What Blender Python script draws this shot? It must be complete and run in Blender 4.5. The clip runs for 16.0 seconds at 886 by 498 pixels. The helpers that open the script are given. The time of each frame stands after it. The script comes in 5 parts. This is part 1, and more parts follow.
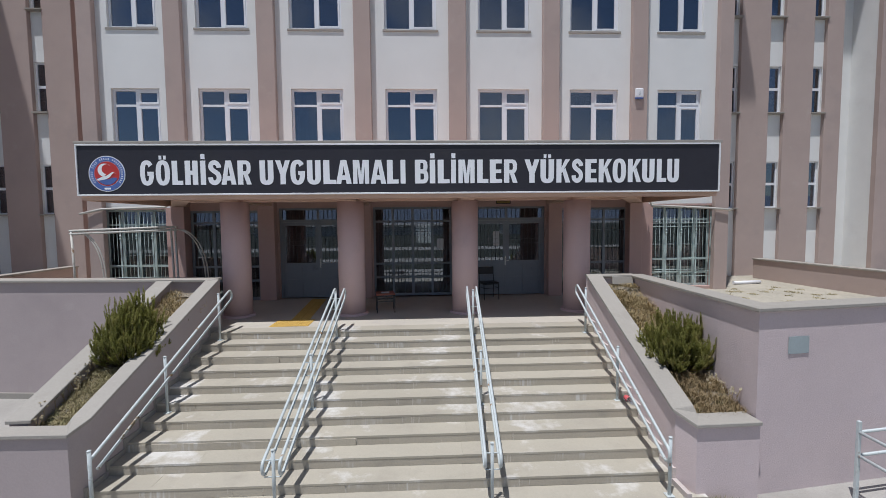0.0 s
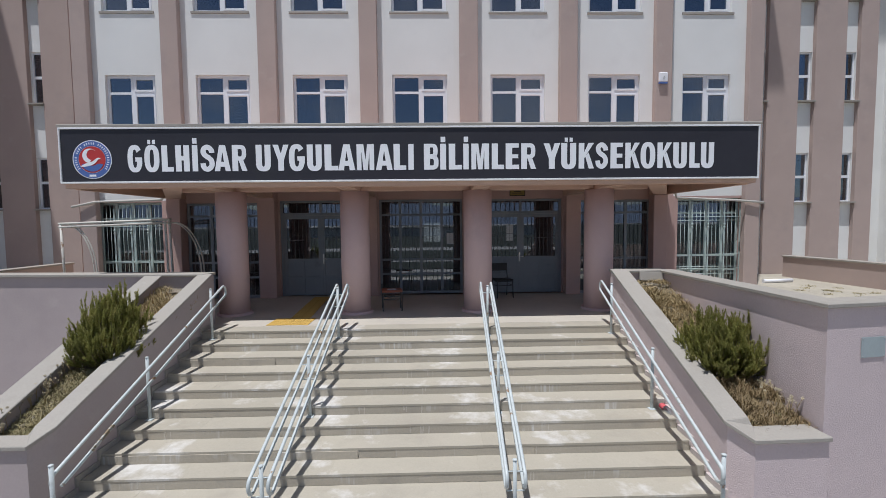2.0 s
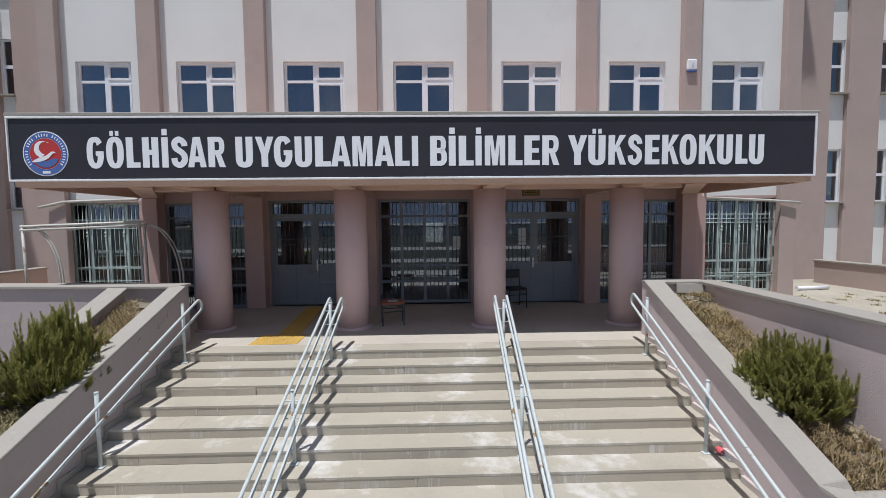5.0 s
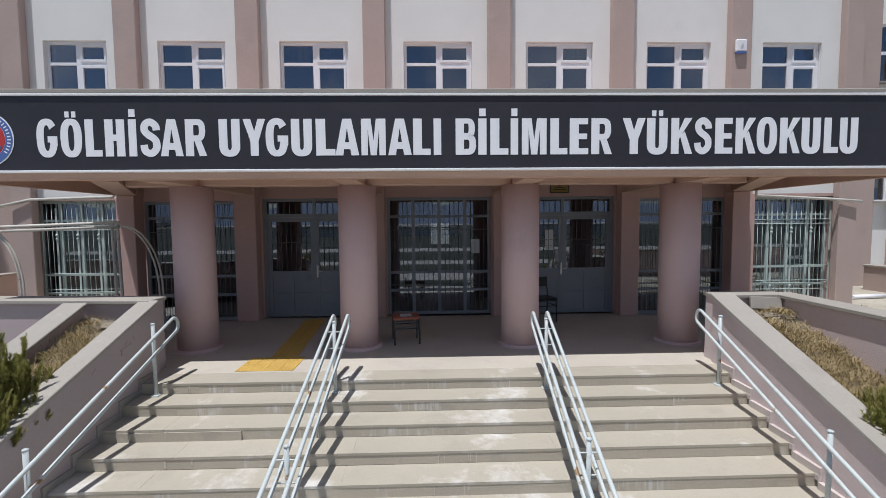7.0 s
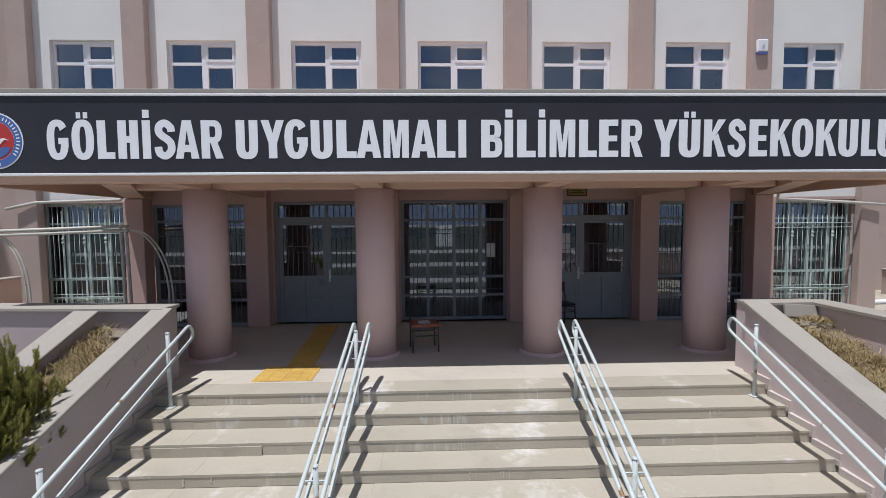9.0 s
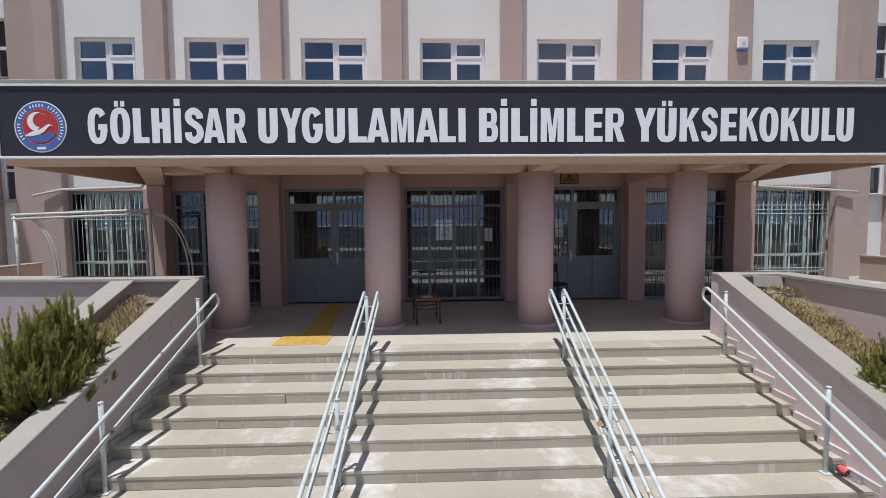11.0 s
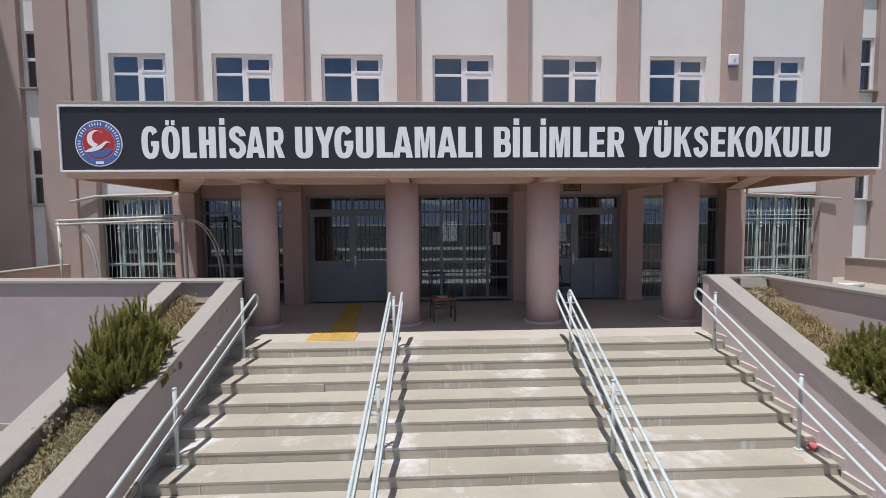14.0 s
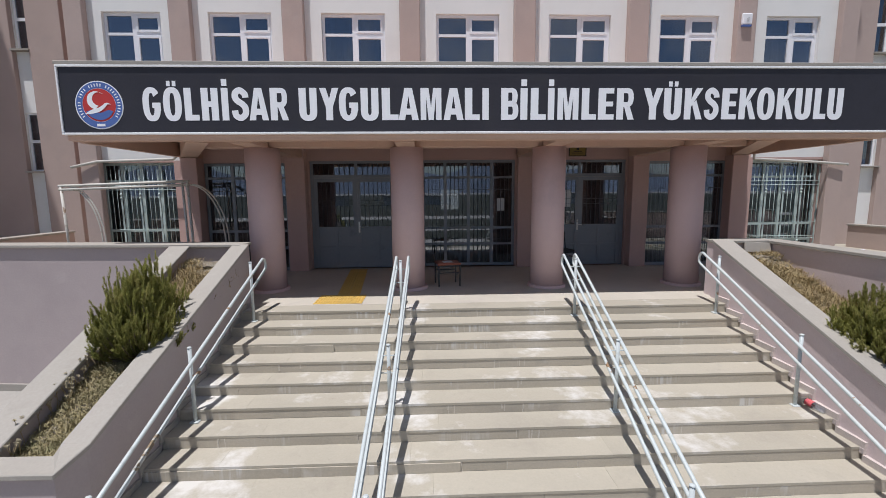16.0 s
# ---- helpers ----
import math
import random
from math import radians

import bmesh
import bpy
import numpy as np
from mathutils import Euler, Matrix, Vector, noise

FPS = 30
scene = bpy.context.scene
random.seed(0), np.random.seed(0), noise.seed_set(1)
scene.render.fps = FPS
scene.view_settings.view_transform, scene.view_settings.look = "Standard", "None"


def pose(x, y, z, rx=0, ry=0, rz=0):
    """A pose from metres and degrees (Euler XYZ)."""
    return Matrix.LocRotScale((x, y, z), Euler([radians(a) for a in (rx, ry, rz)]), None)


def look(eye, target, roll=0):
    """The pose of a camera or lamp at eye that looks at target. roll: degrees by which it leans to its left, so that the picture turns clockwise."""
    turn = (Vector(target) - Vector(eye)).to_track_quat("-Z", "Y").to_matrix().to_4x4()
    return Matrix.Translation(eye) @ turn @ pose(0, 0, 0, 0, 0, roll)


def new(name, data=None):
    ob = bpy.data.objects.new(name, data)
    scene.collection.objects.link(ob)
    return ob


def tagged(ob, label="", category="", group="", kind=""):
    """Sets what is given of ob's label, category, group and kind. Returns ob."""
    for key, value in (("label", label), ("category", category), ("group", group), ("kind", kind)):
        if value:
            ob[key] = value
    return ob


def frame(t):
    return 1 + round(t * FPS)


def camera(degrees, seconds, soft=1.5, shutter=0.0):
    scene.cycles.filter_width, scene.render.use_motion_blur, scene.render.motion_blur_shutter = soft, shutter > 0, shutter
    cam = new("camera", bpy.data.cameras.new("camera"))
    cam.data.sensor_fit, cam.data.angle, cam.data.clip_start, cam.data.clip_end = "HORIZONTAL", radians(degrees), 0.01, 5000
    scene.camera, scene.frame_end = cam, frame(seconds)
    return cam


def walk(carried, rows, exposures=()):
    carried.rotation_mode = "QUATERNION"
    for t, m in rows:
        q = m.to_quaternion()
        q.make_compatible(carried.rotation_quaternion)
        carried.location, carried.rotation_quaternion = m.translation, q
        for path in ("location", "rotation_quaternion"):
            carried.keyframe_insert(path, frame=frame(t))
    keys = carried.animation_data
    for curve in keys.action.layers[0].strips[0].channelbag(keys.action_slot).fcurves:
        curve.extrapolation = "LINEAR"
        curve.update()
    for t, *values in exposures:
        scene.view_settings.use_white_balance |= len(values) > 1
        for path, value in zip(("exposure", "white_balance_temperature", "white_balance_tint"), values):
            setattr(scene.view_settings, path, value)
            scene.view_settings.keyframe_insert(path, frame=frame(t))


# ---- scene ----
# ------------------------------------------------------------------ camera
cam = camera(91.53, 16.0, soft=0.75)
# t, x, y, z, yaw, pitch, roll
ROWS = [
    (0, 0.0097, -0.0022, 2.1253, -2.420, -3.602, -0.572),
    (0.5, -0.0790, 0.2111, 2.1019, -2.124, -3.510, -0.545),
    (1, -0.0858, 0.3866, 2.0314, -1.495, -3.404, -0.585),
    (1.5, -0.0279, 0.5516, 1.9529, -1.460, -3.370, -0.619),
    (2, -0.0406, 0.7177, 1.8999, -1.457, -3.345, -0.602),
    (2.5, -0.0222, 0.8086, 1.9479, -1.485, -3.376, -0.587),
    (3, -0.0172, 0.9237, 2.0320, -1.514, -3.414, -0.606),
    (5.5, -0.1990, 2.0897, 1.9876, -1.475, -3.585, -0.549),
    (6, -0.2625, 2.4237, 1.9786, -1.446, -3.574, -0.552),
    (6.5, -0.4333, 2.8076, 1.9986, -1.543, -3.553, -0.513),
    (7, -0.5129, 3.0318, 2.0095, -1.620, -3.479, -0.524),
    (7.5, -0.6885, 3.1906, 2.0416, -1.610, -3.425, -0.497),
    (8, -0.7377, 3.3550, 2.0728, -1.537, -3.370, -0.516),
    (8.5, -0.8264, 3.4035, 2.1017, -1.675, -3.410, -0.517),
    (9, -0.8295, 3.2485, 2.0603, -1.672, -3.308, -0.483),
    (11.5, -0.9237, 2.5125, 1.7350, -1.838, -3.388, -0.523),
    (12, -0.9607, 2.3876, 1.7696, -1.846, -3.389, -0.521),
    (12.5, -1.0056, 2.2618, 1.8266, -1.894, -3.442, -0.529),
    (13, -1.1394, 2.1814, 1.8671, -2.005, -3.433, -0.451),
    (13.5, -1.2332, 2.0310, 1.8910, -2.111, -3.456, -0.461),
    (14, -1.2365, 1.9781, 1.8812, -2.137, -3.441, -0.474),
    (14.5, -1.2744, 1.9691, 1.8532, -2.180, -3.498, -0.488),
    (15, -1.2816, 1.9607, 1.8313, -2.210, -3.511, -0.498),
    (15.5, -1.2866, 1.9681, 1.8430, -2.167, -5.194, -0.475),
    (16, -1.3402, 1.9534, 1.7975, -2.138, -7.469, -0.482),
]
walk(cam, [(t, pose(x, y, z, 90 + p, 0, w) @ pose(0, 0, 0, 0, 0, r)) for t, x, y, z, w, p, r in ROWS],
     exposures=[(0, -0.27, 6110, 12), (3, -0.19, 6170, 12), (5.5, -0.16, 6200, 12), (9, -0.14, 6240, 13), (16, -0.10, 6310, 14)])

# ------------------------------------------------------------------ light
SUN = Vector((0.72, 0.90, -4.0)).normalized()
world = bpy.data.worlds.new("sky")
scene.world = world
world.use_nodes = True
wn = world.node_tree.nodes
sky = wn.new("ShaderNodeTexSky")
sky.sky_type = "NISHITA"
sky.sun_disc = False
sky.sun_elevation = math.asin(-SUN.z)
sky.sun_rotation = math.atan2(-SUN.x, -SUN.y)
sky.altitude = 1000
wn["Background"].inputs["Strength"].default_value = 0.080
# broken fair-weather cloud over the whole sky
wl = world.node_tree.links
tc = wn.new("ShaderNodeTexCoord")
cn = wn.new("ShaderNodeTexNoise")
cn.inputs["Scale"].default_value, cn.inputs["Detail"].default_value, cn.inputs["Roughness"].default_value = 2.7, 7.0, 0.62
cr = wn.new("ShaderNodeMapRange")
cr.inputs["From Min"].default_value, cr.inputs["From Max"].default_value = 0.49, 0.66
cr.inputs["To Max"].default_value = 0.75
cm = wn.new("ShaderNodeMix")
cm.data_type = "RGBA"
cm.inputs[7].default_value = (6.5, 6.6, 6.8, 1)
wl.new(tc.outputs["Generated"], cn.inputs["Vector"])
wl.new(cn.outputs["Fac"], cr.inputs["Value"])
wl.new(cr.outputs["Result"], cm.inputs[0])
wl.new(sky.outputs[0], cm.inputs[6])
wl.new(cm.outputs[2], wn["Background"].inputs["Color"])

lamp = bpy.data.lights.new("sun", "SUN")
lamp.energy, lamp.angle, lamp.color = 4.55, radians(0.53), (1.0, 0.985, 0.955)
sun = new("sun", lamp)
sun.matrix_world = look((0, 0, 30), Vector((0, 0, 30)) + SUN)
scene.view_settings.exposure = 0.0


# ------------------------------------------------------------------ materials
def material(name, colour, rough=0.8, metal=0.0, spots=(), bump=0.0, bump_scale=60.0, spread=0.06, grain=40.0, piece=0.0, spec=0.5, drips=None):
    """Principled surface. spread: how far the tone wanders; spots: (colour, size, from, to) stains by noise; piece: tone shift from piece to piece; drips: (colour, from, to) runs of washed-out lime."""
    m = bpy.data.materials.new(name)
    m.use_nodes = True
    nt = m.node_tree
    n, link = nt.nodes, nt.links
    b = n["Principled BSDF"]
    b.inputs["Roughness"].default_value = rough
    b.inputs["Metallic"].default_value = metal
    b.inputs["Specular IOR Level"].default_value = spec
    tc = n.new("ShaderNodeTexCoord")
    gm = n.new("ShaderNodeNewGeometry")
    where = gm.outputs["Position"]

    def noise_at(scale, detail=4.0, rough_=0.6):
        t = n.new("ShaderNodeTexNoise")
        t.inputs["Scale"].default_value = scale
        t.inputs["Detail"].default_value = detail
        t.inputs["Roughness"].default_value = rough_
        link.new(where, t.inputs["Vector"])
        return t.outputs["Fac"]

    def ramp(fac, a, b_, lo, hi):
        r = n.new("ShaderNodeMapRange")
        r.inputs["From Min"].default_value, r.inputs["From Max"].default_value = a, b_
        r.inputs["To Min"].default_value, r.inputs["To Max"].default_value = lo, hi
        link.new(fac, r.inputs["Value"])
        return r.outputs["Result"]

    def mixed(fac, one, two, mode="MIX"):
        x = n.new("ShaderNodeMix")
        x.data_type, x.blend_type = "RGBA", mode
        for sock, val in ((x.inputs[0], fac), (x.inputs[6], one), (x.inputs[7], two)):
            if isinstance(val, (tuple, list)):
                sock.default_value = (*val, 1.0)
            elif isinstance(val, float):
                sock.default_value = val
            else:
                link.new(val, sock)
        return x.outputs[2]

    def grey(value):
        c = n.new("ShaderNodeCombineColor")
        for s in c.inputs:
            link.new(value, s)
        return c.outputs[0]

    col = mixed(1.0, colour, grey(ramp(noise_at(0.9, 5.0), 0.3, 0.7, 1 - spread, 1 + spread)), "MULTIPLY")
    col = mixed(1.0, col, grey(ramp(noise_at(grain, 3.0), 0.3, 0.7, 1 - spread * 0.8, 1 + spread * 0.8)), "MULTIPLY")
    for c2, size, lo, hi in spots:
        col = mixed(ramp(noise_at(size, 6.0, 0.65), lo, hi, 0.0, 1.0), col, c2)
    if drips:
        mp = n.new("ShaderNodeMapping")
        mp.inputs["Scale"].default_value = (1.0, 1.0, 0.07)
        link.new(where, mp.inputs["Vector"])
        fine = n.new("ShaderNodeTexNoise")
        fine.inputs["Scale"].default_value, fine.inputs["Detail"].default_value = 22.0, 5.0
        link.new(mp.outputs[0], fine.inputs["Vector"])
        zone = ramp(noise_at(1.6, 3.0), drips[1], drips[2], 0.0, 1.0)
        run = ramp(fine.outputs["Fac"], 0.47, 0.58, 0.0, 1.0)
        both = n.new("ShaderNodeMath")
        both.operation = "MULTIPLY"
        link.new(zone, both.inputs[0]), link.new(run, both.inputs[1])
        col = mixed(both.outputs[0], col, drips[0])
    if piece:
        oi = n.new("ShaderNodeObjectInfo")
        col = mixed(1.0, col, grey(ramp(oi.outputs["Random"], 0.0, 1.0, 1 - piece, 1 + piece)), "MULTIPLY")
    link.new(col, b.inputs["Base Color"])
    link.new(ramp(noise_at(6.0), 0.3, 0.7, max(rough - 0.08, 0.02), min(rough + 0.08, 1.0)), b.inputs["Roughness"])
    if bump:
        bn = n.new("ShaderNodeBump")
        bn.inputs["Strength"].default_value = 1.0
        bn.inputs["Distance"].default_value = bump
        link.new(noise_at(bump_scale, 5.0), bn.inputs["Height"])
        link.new(bn.outputs[0], b.inputs["Normal"])
    return m


def glass_material(name, tint, gloss):
    """A clear pane: tinted transmission under a sharp gloss that grows towards grazing views."""
    m = bpy.data.materials.new(name)
    m.use_nodes = True
    nt = m.node_tree
    n, link = nt.nodes, nt.links
    n.remove(n["Principled BSDF"])
    clear, shine, mix = n.new("ShaderNodeBsdfTransparent"), n.new("ShaderNodeBsdfGlossy"), n.new("ShaderNodeMixShader")
    clear.inputs["Color"].default_value = (*tint, 1)
    shine.inputs["Roughness"].default_value = 0.01
    shine.inputs["Color"].default_value = (0.86, 0.92, 1.0, 1)
    lw, add = n.new("ShaderNodeFresnel"), n.new("ShaderNodeMath")
    lw.inputs["IOR"].default_value = 1.45
    add.operation, add.use_clamp = "ADD", True
    add.inputs[1].default_value = gloss
    link.new(lw.outputs[0], add.inputs[0])
    link.new(add.outputs[0], mix.inputs["Fac"])
    link.new(clear.outputs[0], mix.inputs[1])
    link.new(shine.outputs[0], mix.inputs[2])
    link.new(mix.outputs[0], n["Material Output"].inputs["Surface"])
    return m


MAUVE = material("mauve plaster", (0.51, 0.352, 0.315), 0.9, bump=0.004, bump_scale=45, spread=0.045,
                 spots=(((0.43, 0.31, 0.285), 0.7, 0.58, 0.85), ((0.55, 0.42, 0.39), 2.3, 0.62, 0.8)))
COLUMN = material("pink lilac plaster", (0.64, 0.475, 0.462), 0.9, bump=0.004, bump_scale=45, spread=0.035,
                  spots=(((0.51, 0.385, 0.38), 0.9, 0.58, 0.85),))
BARS = material("grey bar paint", (0.17, 0.185, 0.20), 0.5, bump=0.0005, spread=0.06)
LILAC = material("lilac plaster", (0.625, 0.525, 0.522), 0.9, bump=0.0055, bump_scale=75, spread=0.04,
                 spots=(((0.55, 0.46, 0.46), 0.8, 0.58, 0.85), ((0.66, 0.57, 0.565), 2.6, 0.62, 0.8)))
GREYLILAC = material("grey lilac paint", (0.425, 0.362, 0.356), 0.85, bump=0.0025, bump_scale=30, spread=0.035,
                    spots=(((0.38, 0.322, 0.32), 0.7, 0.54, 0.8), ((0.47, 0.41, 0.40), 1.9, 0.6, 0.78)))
SOFFIT = material("warm mauve plaster", (0.60, 0.415, 0.325), 0.9, bump=0.003, bump_scale=45, spread=0.05,
                  spots=(((0.44, 0.31, 0.25), 0.9, 0.56, 0.85),))
PIPE = material("weathered pipe", (0.56, 0.54, 0.49), 0.5, spread=0.06)
TAN = material("tan mauve plaster", (0.465, 0.368, 0.33), 0.9, bump=0.004, bump_scale=45, spread=0.045,
               spots=(((0.39, 0.32, 0.295), 0.7, 0.56, 0.85), ((0.50, 0.42, 0.385), 2.3, 0.62, 0.8)))
PALE = material("pale plaster", (0.80, 0.80, 0.775), 0.9, bump=0.003, bump_scale=45, spread=0.03,
                spots=(((0.70, 0.69, 0.67), 0.6, 0.6, 0.9), ((0.68, 0.65, 0.62), 2.2, 0.66, 0.85)))
STONE = material("pale stone", (0.42, 0.383, 0.31), 0.75, bump=0.0015, bump_scale=90, spread=0.045, piece=0.035,
                 spots=(((0.35, 0.315, 0.26), 2.1, 0.54, 0.8), ((0.34, 0.31, 0.26), 14.0, 0.62, 0.8), ((0.62, 0.60, 0.56), 0.95, 0.555, 0.66)))
RISER = material("riser stone", (0.45, 0.405, 0.33), 0.8, bump=0.0015, bump_scale=90, spread=0.06, piece=0.07,
                 spots=(((0.34, 0.31, 0.265), 2.0, 0.56, 0.8),), drips=((0.58, 0.565, 0.53), 0.55, 0.66))
LIME = material("lime stains", (0.53, 0.495, 0.43), 0.85, spread=0.08)
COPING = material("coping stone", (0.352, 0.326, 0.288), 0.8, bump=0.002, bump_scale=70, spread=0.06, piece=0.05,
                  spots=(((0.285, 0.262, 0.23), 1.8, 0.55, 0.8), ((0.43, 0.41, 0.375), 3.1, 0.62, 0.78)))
FLOOR = material("porch stone", (0.50, 0.46, 0.39), 0.7, bump=0.0015, bump_scale=80, spread=0.06, piece=0.06,
                 spots=(((0.43, 0.385, 0.35), 1.5, 0.55, 0.8),))
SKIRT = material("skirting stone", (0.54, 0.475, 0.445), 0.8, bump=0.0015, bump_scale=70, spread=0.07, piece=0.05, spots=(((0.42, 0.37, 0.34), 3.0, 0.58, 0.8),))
CONCRETE = material("concrete", (0.38, 0.36, 0.33), 0.9, bump=0.004, bump_scale=50, spread=0.1,
                    spots=(((0.30, 0.28, 0.25), 1.2, 0.55, 0.8),))
PAINT = material("pale blue paint", (0.53, 0.575, 0.57), 0.42, bump=0.0006, bump_scale=120, spread=0.05,
                 spots=(((0.42, 0.45, 0.44), 9.0, 0.56, 0.7), ((0.28, 0.17, 0.09), 3.4, 0.635, 0.675)))
GRILLE = material("pale green paint", (0.50, 0.60, 0.575), 0.5, bump=0.0005, spread=0.06, spots=(((0.36, 0.27, 0.2), 12.0, 0.74, 0.8),))
DOORM = material("grey blue metal paint", (0.235, 0.26, 0.29), 0.45, spread=0.05, bump=0.0004, spots=(((0.15, 0.16, 0.17), 3.0, 0.6, 0.85),))
RUST = material("flaking rust", (0.26, 0.20, 0.13), 0.8, bump=0.003, bump_scale=40, spread=0.2, spots=(((0.50, 0.50, 0.46), 14.0, 0.52, 0.6),))
PVC = material("white plastic", (0.84, 0.85, 0.88), 0.35, spread=0.02)
BLACK = material("black board", (0.027, 0.0255, 0.034), 0.5, spread=0.12, spots=(((0.035, 0.034, 0.036), 1.2, 0.55, 0.85),))
WHITE = material("white letters", (0.94, 0.95, 0.97), 0.45, spread=0.02)
TRIM = material("white trim", (0.88, 0.89, 0.89), 0.4, spread=0.03)
STEEL = material("brushed steel", (0.62, 0.62, 0.61), 0.3, metal=1.0, spread=0.03)
BRASS = material("dull brass", (0.30, 0.22, 0.07), 0.4, metal=0.6, spread=0.06)
YELLOW = material("yellow tactile tile", (0.60, 0.395, 0.10), 0.7, bump=0.001, spread=0.07, piece=0.05, spots=(((0.45, 0.30, 0.10), 4.0, 0.6, 0.85),))
SOIL = material("dry soil", (0.24, 0.205, 0.155), 0.95, bump=0.03, bump_scale=18, spread=0.2, grain=25,
                spots=(((0.36, 0.33, 0.27), 7.0, 0.55, 0.7), ((0.15, 0.125, 0.09), 4.0, 0.55, 0.8)))
STRAW = material("dry grass", (0.40, 0.31, 0.165), 0.9, spread=0.15, spots=(((0.27, 0.22, 0.11), 6.0, 0.5, 0.7),))
NEEDLE = material("needle leaves", (0.285, 0.285, 0.085), 0.7, spread=0.25, spec=0.25, spots=(((0.42, 0.37, 0.15), 6.0, 0.50, 0.68), ((0.19, 0.225, 0.065), 3.0, 0.56, 0.75)))
# thin leaves let some light through
nt = NEEDLE.node_tree
thin, leaf = nt.nodes.new("ShaderNodeBsdfTranslucent"), nt.nodes.new("ShaderNodeMixShader")
leaf.inputs["Fac"].default_value = 0.45
nt.links.new(nt.nodes["Principled BSDF"].inputs["Base Color"].links[0].from_socket, thin.inputs["Color"])
nt.links.new(nt.nodes["Principled BSDF"].outputs[0], leaf.inputs[1])
nt.links.new(thin.outputs[0], leaf.inputs[2])
nt.links.new(leaf.outputs[0], nt.nodes["Material Output"].inputs["Surface"])
BARK = material("bark", (0.16, 0.115, 0.08), 0.9, bump=0.004, spread=0.15)
ROOM = material("room paint", (0.52, 0.50, 0.47), 0.9, spread=0.05)
GROUND = material("paving ground", (0.36, 0.34, 0.31), 0.9, bump=0.004, bump_scale=30, spread=0.1, spots=(((0.28, 0.26, 0.23), 1.0, 0.5, 0.8),))
GRAVEL = material("terrace gravel", (0.42, 0.385, 0.315), 0.95, bump=0.02, bump_scale=9, spread=0.15, grain=12, spots=(((0.36, 0.33, 0.25), 1.8, 0.5, 0.75),))
RUBBER = material("black plastic", (0.03, 0.03, 0.032), 0.5, spread=0.1)
REDSEAT = material("red brown seat", (0.30, 0.095, 0.055), 0.55, spread=0.1)
CURTAIN = material("curtain cloth", (0.30, 0.27, 0.22), 0.9, spread=0.1)
LOGO_BLUE = material("logo blue", (0.09, 0.16, 0.42), 0.45, spread=0.04)
LOGO_RED = material("logo red", (0.55, 0.045, 0.04), 0.45, spread=0.04)
PAPER = material("paper", (0.66, 0.67, 0.68), 0.8, spread=0.03)
SIGNPLATE = material("grey green plate", (0.36, 0.42, 0.43), 0.45, spread=0.06)
BOTTLE = material("clear red plastic", (0.62, 0.12, 0.13), 0.3, spread=0.1)
GLASS = glass_material("window glass", (0.42, 0.47, 0.55), 0.165)
DARKGLASS = glass_material("entrance glass", (0.46, 0.50, 0.52), 0.165)
BAYGLASS = glass_material("bay window glass", (0.40, 0.46, 0.46), 0.20)


# ------------------------------------------------------------------ builders
def box(bm, x0, x1, y0, y1, z0, z1):
    v = [bm.verts.new(p) for p in ((x0, y0, z0), (x1, y0, z0), (x1, y1, z0), (x0, y1, z0), (x0, y0, z1), (x1, y0, z1), (x1, y1, z1), (x0, y1, z1))]
    for f in ((3, 2, 1, 0), (4, 5, 6, 7), (0, 1, 5, 4), (1, 2, 6, 5), (2, 3, 7, 6), (3, 0, 4, 7)):
        bm.faces.new([v[i] for i in f])


def rounded(bm, width=0.008, segments=1):
    bmesh.ops.bevel(bm, geom=bm.edges[:], offset=width, segments=segments, profile=0.7, affect="EDGES", clamp_overlap=True)
    return bm


def boxes(*rows, bevel=0.0):
    bm = bmesh.new()
    for r in rows:
        box(bm, *r)
    return rounded(bm, bevel) if bevel else bm


def prism(bm, outline, axis, lo, hi):
    """A closed outline (two coordinates a point) pushed along an axis from lo to hi."""
    def at(p, d):
        return {"x": (d, p[0], p[1]), "y": (p[0], d, p[1]), "z": (p[0], p[1], d)}[axis]
    a = [bm.verts.new(at(p, lo)) for p in outline]
    b = [bm.verts.new(at(p, hi)) for p in outline]
    k = len(outline)
    bm.faces.new(a), bm.faces.new(b[::-1])
    for i in range(k):
        bm.faces.new((a[i], b[i], b[(i + 1) % k], a[(i + 1) % k]))
    bmesh.ops.recalc_face_normals(bm, faces=bm.faces[:])
    return bm


def tube(bm, points, radius, sides=10, closed=False):
    """A round bar along points."""
    pts = [Vector(p) for p in points]
    rings = []
    up = None
    for i, p in enumerate(pts):
        if closed:
            d = pts[(i + 1) % len(pts)] - pts[i - 1]
        else:
            d = pts[min(i + 1, len(pts) - 1)] - pts[max(i - 1, 0)]
        d.normalize()
        if up is None:
            up = d.orthogonal().normalized()
        up = (up - d * up.dot(d)).normalized()
        side = d.cross(up)
        rings.append([bm.verts.new(p + radius * (math.cos(a) * up + math.sin(a) * side)) for a in (2 * math.pi * k / sides for k in range(sides))])
    pairs = list(zip(rings, rings[1:])) + ([(rings[-1], rings[0])] if closed else [])
    for a, b in pairs:
        for k in range(sides):
            f = bm.faces.new((a[k], a[(k + 1) % sides], b[(k + 1) % sides], b[k]))
            f.smooth = True
    if not closed:
        bm.faces.new(rings[0][::-1]), bm.faces.new(rings[-1])
    return bm


